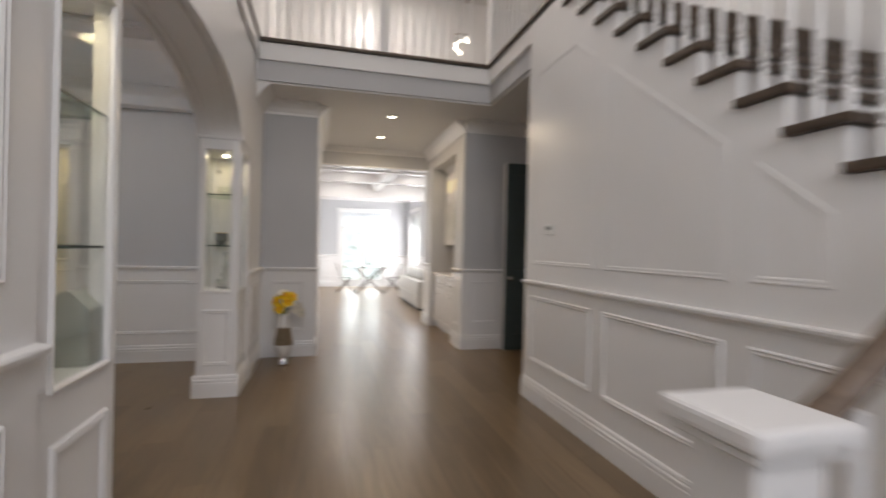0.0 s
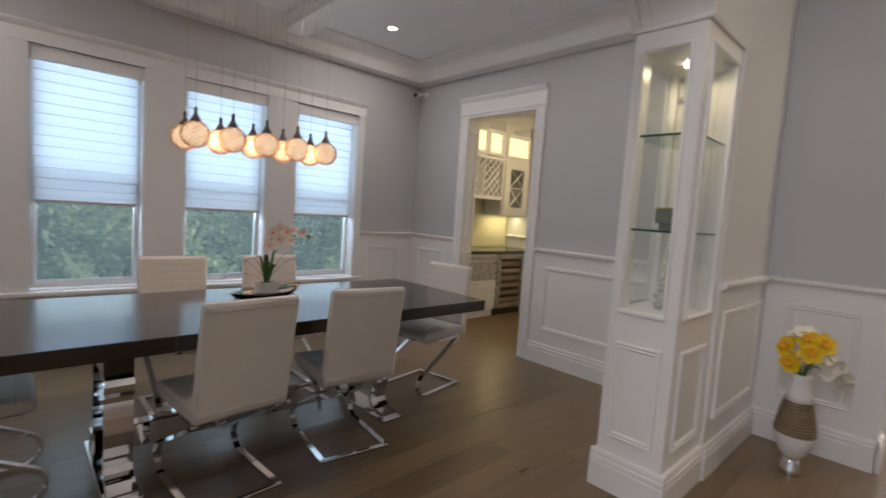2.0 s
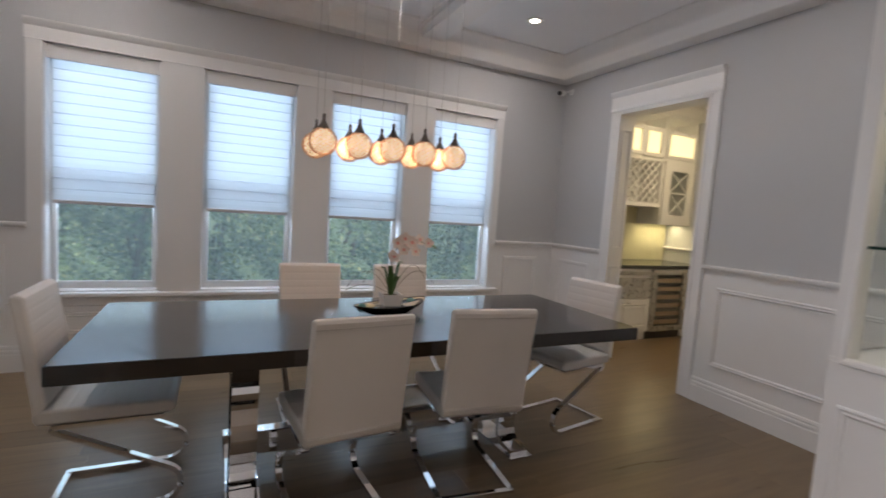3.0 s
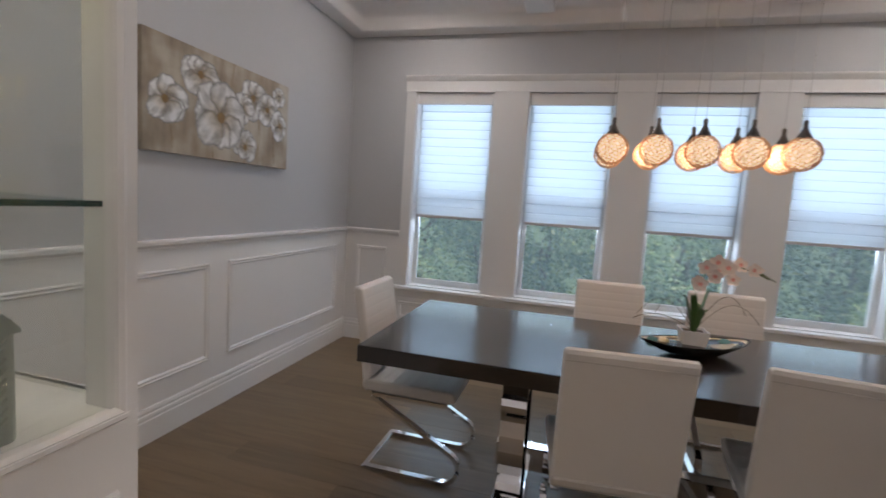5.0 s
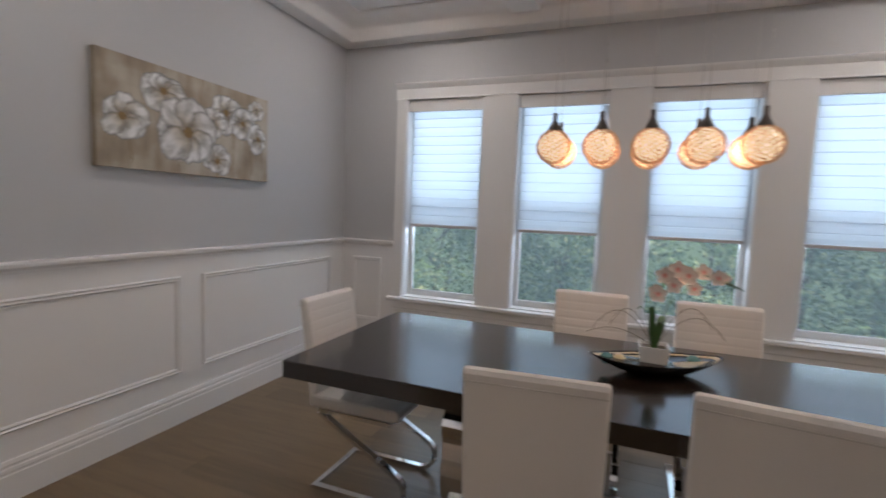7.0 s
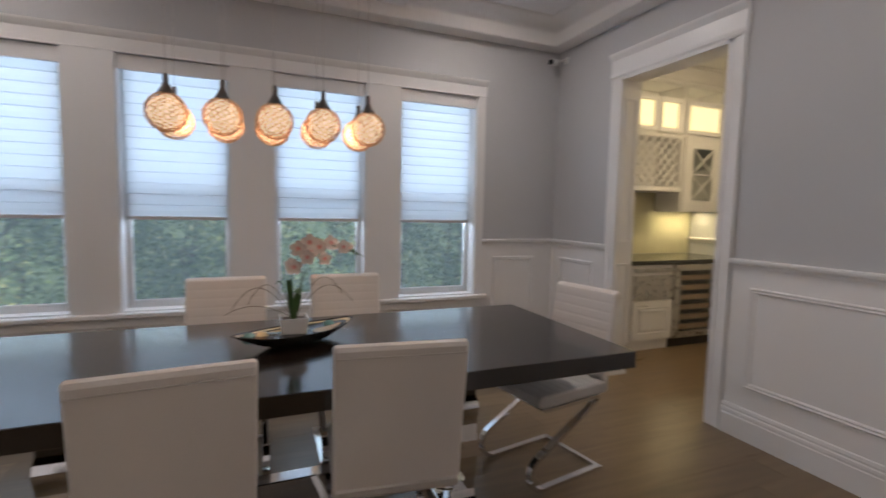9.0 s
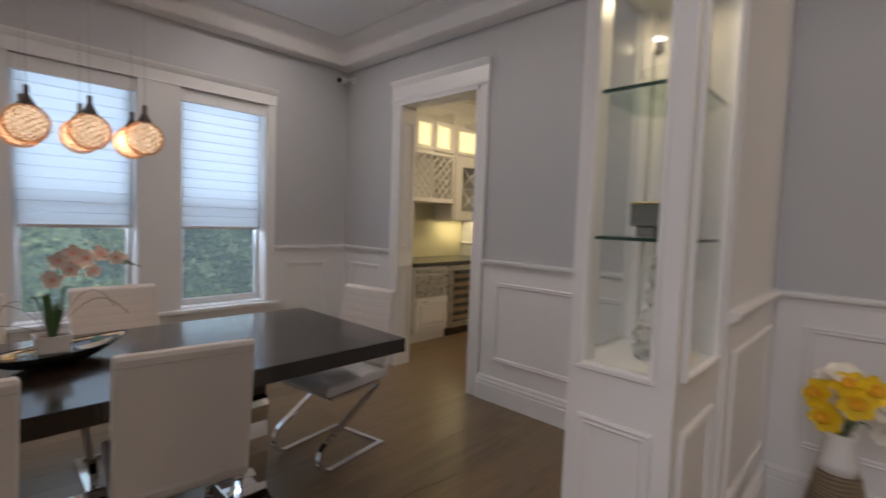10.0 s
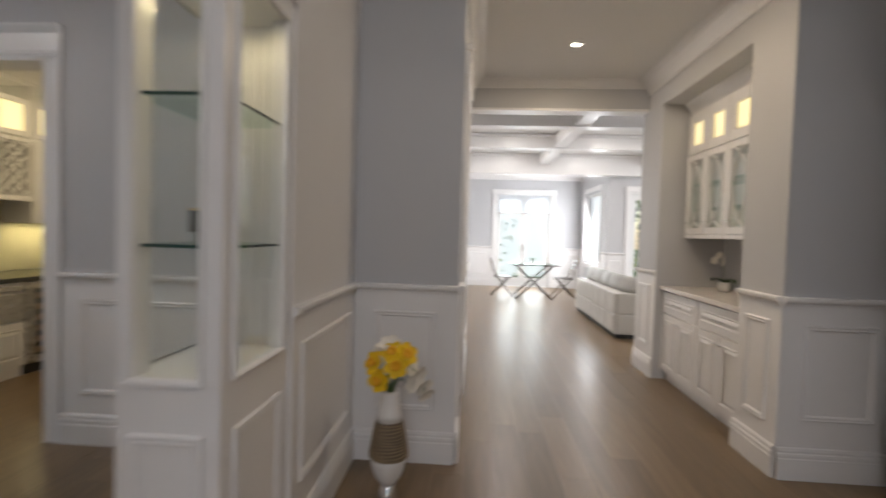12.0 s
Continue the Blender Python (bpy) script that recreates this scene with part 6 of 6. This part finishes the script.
part("newel_neck", boxes((0.302, 0.498, 0.758, 0.954, 1.000, 1.022), bevel=0.005), WHITE, newel)
part("newel_base", boxes((0.31, 0.50, 0.765, 0.955, 0, 0.19), bevel=0.006), WHITE, newel)

# upstairs railing
ur = thing("landing_railing", "white balustrade with a brown rail along the landing", "railing")
for k in range(21):
    b = new("baluster", bal_me)
    b.parent, b.location = ur, (-1.02 + 0.115 * k, 5.50, 3.525)
for k in range(13):
    b = new("baluster", bal_me)
    b.parent, b.location = ur, (1.56, 5.40 - 0.115 * k, 3.525)
part("handrail", boxes((-1.10, 1.60, 5.47, 5.53, 4.44, 4.49), (1.53, 1.59, 3.85, 5.47, 4.44, 4.49), bevel=0.012, segments=2), RAILWOOD, ur, "brown wooden rail")
part("newel_post", boxes((0.18, 0.30, 5.44, 5.56, 3.525, 4.56), bevel=0.005), WHITE, ur)
part("newel_post", boxes((1.50, 1.62, 5.44, 5.56, 3.525, 4.56), bevel=0.005), WHITE, ur)
cl = thing("crystal_chandelier", "small lit crystal chandelier upstairs", "chandelier", m=pose(1.62, 7.2, 4.42))
part("rod", lathe([(0.008, 0.25), (0.008, 1.479)], 8), CHROME, cl)
part("frame", lathe([(0.0, 0.24), (0.12, 0.24), (0.13, 0.25), (0.12, 0.26), (0.0, 0.26)], 20), CHROME, cl)
rnd = random.Random(8)
for k in range(22):
    a, r = 2.4 * k, 0.02 + 0.005 * k
    z = -0.05 + 0.27 * (r / 0.13)
    # every third drop emits by itself, in place of bulbs and glints
    d = part("crystal_drop", lathe([(0.0, -0.03), (0.012, -0.008), (0.012, 0.004), (0.0, 0.026)], 6), CAN if k % 3 == 0 else GLASS, cl)
    d.matrix_local = pose(r * math.cos(a), r * math.sin(a), min(z, 0.2))

# ---- living room ----
sofa = thing("sectional_sofa", "ivory tufted leather sectional sofa seen from behind", "sofa")
part("back_base", boxes((1.60, 1.80, 9.88, 12.40, 0.06, 0.62), (1.80, 3.6, 9.88, 10.08, 0.06, 0.62)), SOFA, sofa)
for k in range(6):
    for z0, z1 in ((0.07, 0.33), (0.345, 0.63)):
        part("tufted_panel", boxes((1.575, 1.61, 9.90 + 0.415 * k, 9.90 + 0.415 * k + 0.398, z0, z1), bevel=0.02, segments=2), SOFA, sofa)
for k in range(5):
    for z0, z1 in ((0.07, 0.33), (0.345, 0.63)):
        part("tufted_panel", boxes((1.60 + 0.40 * k, 1.60 + 0.40 * k + 0.384, 9.855, 9.89, z0, z1), bevel=0.02, segments=2), SOFA, sofa)
part("seat_cushion", boxes((1.80, 2.6, 10.08, 12.40, 0.12, 0.44), (2.6, 3.6, 10.08, 10.8, 0.12, 0.44), bevel=0.03, segments=2), SOFA, sofa)
part("plinth", boxes((1.62, 3.58, 9.90, 10.7, 0.0, 0.06), (1.62, 2.5, 10.7, 12.38, 0.0, 0.06)), BLACKMETAL, sofa)
for k, (x, y) in enumerate(((1.78, 10.05), (1.72, 10.55), (1.72, 11.05), (1.72, 11.55), (1.72, 12.05))):
    c = thing("sofa_cushion", "silver grey cushion leaning on the sofa back", "cushion", "sofa cushions", pose(x + 0.10, y + 0.05, 0.60, 0, 14, 25 if k == 0 else 5 * (k % 2)))
    part("cover", boxes((-0.09, 0.09, -0.23, 0.23, 0.0, 0.25), bevel=0.075, segments=3), PILLOW, c, smooth=True)

bt = thing("bistro_table", "glass-topped folding table with crossed legs in the bay", "table", m=pose(0.94, 13.85, 0))
part("glass_top", boxes((-0.52, 0.52, -0.42, 0.42, 0.755, 0.767), bevel=0.003), SHELFGLASS, bt)
part("top_rim", frame_on(Face((-0.52, -0.425), (0.52, -0.425), (0, -1)), rect(0, 1.04, 0.745, 0.77), [(0, 0), (0.008, 0), (0.008, 0.02), (0, 0.0215)]), BRONZE, bt)
for y in (-0.33, 0.33):
    bm = bmesh.new()
    for s in (-1, 1):
        tube(bm, [(-0.40 * s, y, 0.012), (0.40 * s, y, 0.75)], 0.022, 6)
    part("crossed_leg", bm, BRONZE, bt)
bm = bmesh.new()
tube(bm, [(-0.40, -0.33, 0.02), (-0.40, 0.33, 0.02)], 0.014, 6), tube(bm, [(0.40, -0.33, 0.02), (0.40, 0.33, 0.02)], 0.014, 6)
part("foot_bar", bm, BRONZE, bt)
pl = thing("table_plant", "small green plant on the bistro table", "plant", m=pose(0.92, 13.8, 0.768))
part("pot", lathe([(0.0, 0), (0.04, 0), (0.05, 0.05), (0.0, 0.05)], 12), CERAMIC, pl)
bm = bmesh.new()
for k in range(12):
    strap_leaf(bm, k * 0.9, 0.10, 0.08, 0.02, 0.012, 0.05)
part("leaves", bm, LEAF, pl)


def folding_chair():
    c = thing("folding_chair", "slatted folding chair drawn up to the bistro table", "chair", "bistro chairs")
    for x in (-0.19, 0.19):
        bm = bmesh.new()
        tube(bm, [(x, 0.24, 0.012), (x, -0.16, 0.50), (x, -0.26, 0.86)], 0.014, 6)
        part("back_leg", bm, BRONZE, c)
        bm = bmesh.new()
        tube(bm, [(x * 0.9, -0.24, 0.012), (x * 0.9, 0.18, 0.45)], 0.014, 6)
        part("front_leg", bm, BRONZE, c)
    for k in range(6):
        part("seat_slat", boxes((-0.20, 0.20, -0.18 + 0.065 * k, -0.125 + 0.065 * k, 0.44, 0.455)), BRONZE, c)
    for z in (0.66, 0.74, 0.82):
        y = -0.16 - 0.10 * (z - 0.5) / 0.36
        part("back_slat", boxes((-0.19, 0.19, y - 0.008, y + 0.008, z, z + 0.05)), BRONZE, c)
    return c


fc = folding_chair()
fc.matrix_world = pose(0.26, 14.05, 0, 0, 0, -90)
copy_thing(fc, pose(1.66, 14.05, 0, 0, 0, 92))


def glazed_door(name, label, x0, x1, y, z1, leaves, blind):
    d = structure(name, boxes((x0, x0 + 0.04, y, y + 0.1, 0, z1), (x1 - 0.04, x1, y, y + 0.1, 0, z1), (x0 + 0.04, x1 - 0.04, y, y + 0.1, z1 - 0.04, z1)), PLASTIC, label, "door")
    w = (x1 - x0 - 0.08) / leaves
    for k in range(leaves):
        a = x0 + 0.04 + k * w
        lf = part("leaf", boxes((a, a + 0.09, y + 0.03, y + 0.07, 0.01, z1 - 0.045), (a + w - 0.09, a + w, y + 0.03, y + 0.07, 0.01, z1 - 0.045), (a + 0.09, a + w - 0.09, y + 0.03, y + 0.07, 0.01, 0.24), (a + 0.09, a + w - 0.09, y + 0.03, y + 0.07, z1 - 0.16, z1 - 0.045)), PLASTIC, d)
        pn = part("pane", boxes((a + 0.09, a + w - 0.09, y + 0.047, y + 0.053, 0.24, z1 - 0.16)), GLASS, lf)
        pn.visible_shadow = False
        part("handle", boxes((a + (w - 0.06 if k == 0 else 0.04), a + (w - 0.04 if k == 0 else 0.06), y + 0.0, y + 0.03, 0.98, 1.14), bevel=0.003), BRONZE, lf)
    if blind:
        bl = thing("door_blind", "white roller blind drawn part way down the garden door", "blind", "", pose(0, 0, 0))
        part("fabric", boxes((x0 + 0.05, x1 - 0.05, y - 0.006, y - 0.003, z1 - 0.50, z1 - 0.02)), BLIND, bl)
        part("bottom_rail", boxes((x0 + 0.05, x1 - 0.05, y - 0.012, y + 0.0, z1 - 0.53, z1 - 0.50)), BLINDRAIL, bl)


glazed_door("door_4", "white glazed double garden doors at the end of the bay", 0.18, 1.65, 16.11, 2.50, 2, True)
glazed_door("door_5", "white glazed garden doors of the living room", 2.90, 4.50, 13.51, 2.38, 2, False)
bw = structure("window_5", boxes((2.48, 2.54, 14.1, 14.16, 0.75, 2.45), (2.48, 2.54, 15.44, 15.5, 0.75, 2.45), (2.48, 2.54, 14.16, 15.44, 0.75, 0.81), (2.48, 2.54, 14.16, 15.44, 2.39, 2.45), (2.49, 2.53, 14.78, 14.82, 0.81, 2.39)), PLASTIC, "white framed window in the bay", "window")

# ---- outdoors: hedge, shrubs, terrace ----


def foliage(name, label, x0, x1, y0, y1, z0, z1, count, size, seed):
    t = thing(name, label, "hedge" if "hedge" in name else "shrub")
    r = np.random.RandomState(seed)
    n = count
    c = np.stack([r.uniform(x0, x1, n), r.uniform(y0, y1, n), z0 + (z1 - z0) * r.beta(1.2, 1.0, n)], 1)
    bulge = 0.28 * np.sin(c[:, 1] * 2.1 + seed) + 0.2 * np.sin(c[:, 2] * 3.1 + c[:, 1] * 1.3)
    c[:, 0] += bulge
    # gaps between clumps, and leaves turned mostly to the light
    clump = np.sin(c[:, 1] * 5.3 + seed) * np.sin(c[:, 2] * 6.1 + c[:, 1] * 2.0) + 0.7 * np.sin(c[:, 1] * 11.0 + c[:, 2] * 9.0)
    c = c[clump > r.uniform(-1.6, 0.5, n)]
    n = len(c)
    nrm = np.array([[0.7, 0.25, 0.75]]) + 0.55 * r.normal(size=(n, 3))
    q = np.cross(nrm, r.normal(size=(n, 3)))
    q /= np.linalg.norm(q, axis=1, keepdims=True)
    p = np.cross(q, nrm)
    p /= np.linalg.norm(p, axis=1, keepdims=True)
    s = size * r.uniform(0.6, 1.4, (n, 1))
    verts = np.concatenate([c - q * s, c + p * s * 0.45, c + q * s, c - p * s * 0.45], 0)
    faces = [(i, n + i, 2 * n + i, 3 * n + i) for i in range(n)]
    me = bpy.data.meshes.new("leaves")
    me.from_pydata([tuple(v) for v in verts], [], faces)
    me.materials.append(HEDGE)
    lf = new("leaves", me)
    lf.parent = t
    tagged(lf, "dense small green leaves", kind="stuff")
    for k in range(max(2, int((y1 - y0) / 0.9))):
        y = y0 + 0.45 + 0.9 * k
        bm = bmesh.new()
        xc = (x0 + x1) / 2
        tube(bm, [(xc, y, -0.30), (xc + 0.05, y + 0.06, 0.5), (xc - 0.06, y + 0.16, 1.3), (xc + 0.04, y - 0.1, z1 * 0.85)], 0.045, 6)
        for j in range(4):
            z = 0.5 + 0.4 * j
            tube(bm, [(xc, y, z), (xc + 0.3 * math.cos(j * 2), y + 0.3 * math.sin(j * 2), z + 0.3)], 0.018, 5)
        part("trunk", bm, BARK, t)
    return t


foliage("garden_hedge", "tall leafy green hedge outside the dining windows", -8.0, -6.85, -1.5, 8.5, -0.25, 2.05, 85000, 0.036, 1)
foliage("garden_hedge", "tall open hedge top catching sunlight", -8.6, -7.2, -1.5, 8.5, 1.6, 3.3, 9000, 0.060, 6)
foliage("garden_shrub", "sparse green shrubs beyond the terrace doors", -0.8, 1.0, 20.0, 21.0, -0.25, 2.0, 240, 0.08, 2)
# an emitting board, added so the garden behind the doors burns out
washout = glow("overexposed_garden_glow", (0.95, 1.0, 0.98), 0.95)
structure("backdrop", boxes((-4.5, 6.0, 23.0, 23.1, -0.3, 6.0)), washout, "glowing board standing in for the overexposed garden", "backdrop")
foliage("garden_shrub", "green shrubs outside the living room doors", 3.9, 7.6, 16.6, 17.4, -0.25, 3.0, 5000, 0.08, 3)
structure("terrace", boxes((-1.5, 6.5, 16.26, 19.5, -0.30, -0.06), (2.62, 7.0, 13.63, 16.26, -0.30, -0.06)), STUCCO, "pale paved terrace outside the garden doors", "terrace")
# ---- floor planks ----
rnd = random.Random(21)
PW = 0.185


def plank_mesh(length):
    bm = boxes((0.0003, PW - 0.0003, 0.0003, length - 0.0003, -0.0135, 0.0), bevel=0.0006)
    bmesh.ops.recalc_face_normals(bm, faces=bm.faces[:])
    me = bpy.data.meshes.new("plank")
    bm.to_mesh(me)
    bm.free()
    me.materials.append(OAK)
    return me


LENGTHS = [0.9, 1.2, 1.5, 1.8, 2.1, 2.4]
MESHES = [plank_mesh(v) for v in LENGTHS]


def lay(x0, x1, y0, y1, joined, apart=99):
    verts, faces = [], []
    nx = int(round((x1 - x0) / PW))
    for i in range(nx):
        y = y0 - rnd.uniform(0, 0.8)
        while y < y1:
            k = rnd.randrange(6)
            ln = LENGTHS[k]
            if y + ln > y1 + 0.05:
                ln = y1 - y
                if ln < 0.12:
                    break
            full = abs(ln - LENGTHS[k]) < 1e-6 and y >= y0
            if full and not joined and y < apart:
                p = new("plank", MESHES[k])
                p.parent, p.location = slab, (x0 + i * PW, y, 0)
            else:
                a, b = x0 + i * PW + 0.0004, x0 + i * PW + PW - 0.0004
                c, d = max(y, y0) + 0.0004, y + ln - 0.0004
                if d > c:
                    n = len(verts)
                    verts += [(a, c, 0), (b, c, 0), (b, d, 0), (a, d, 0), (a, c, -0.0135), (b, c, -0.0135), (b, d, -0.0135), (a, d, -0.0135)]
                    faces += [(n, n + 1, n + 2, n + 3), (n, n + 4, n + 5, n + 1), (n + 1, n + 5, n + 6, n + 2), (n + 2, n + 6, n + 7, n + 3), (n + 3, n + 7, n + 4, n)]
            y += ln
    me = bpy.data.meshes.new("planks")
    me.from_pydata(verts, [], faces)
    me.materials.append(OAK)
    ob = new("planks", me)
    ob.parent = slab
    tagged(ob, kind="stuff")


lay(-5.03, -5.03 + 21 * PW, 0.79, 6.04, False)
lay(-5.03 + 21 * PW, -5.03 + 24 * PW, 0.0, 8.6, False)
lay(-5.03 + 24 * PW, -5.03 + 36 * PW, 0.0, 16.1, False, 8.6)
lay(-5.03 + 36 * PW, 3.3, 4.0, 6.2, True)
lay(-5.03 + 21 * PW, -5.03 + 36 * PW, -2.7, 0.0, True)
lay(-5.03 + 36 * PW, 6.9, 8.6, 16.1, True)
lay(-5.03, -2.7, 6.04, 8.95, True)
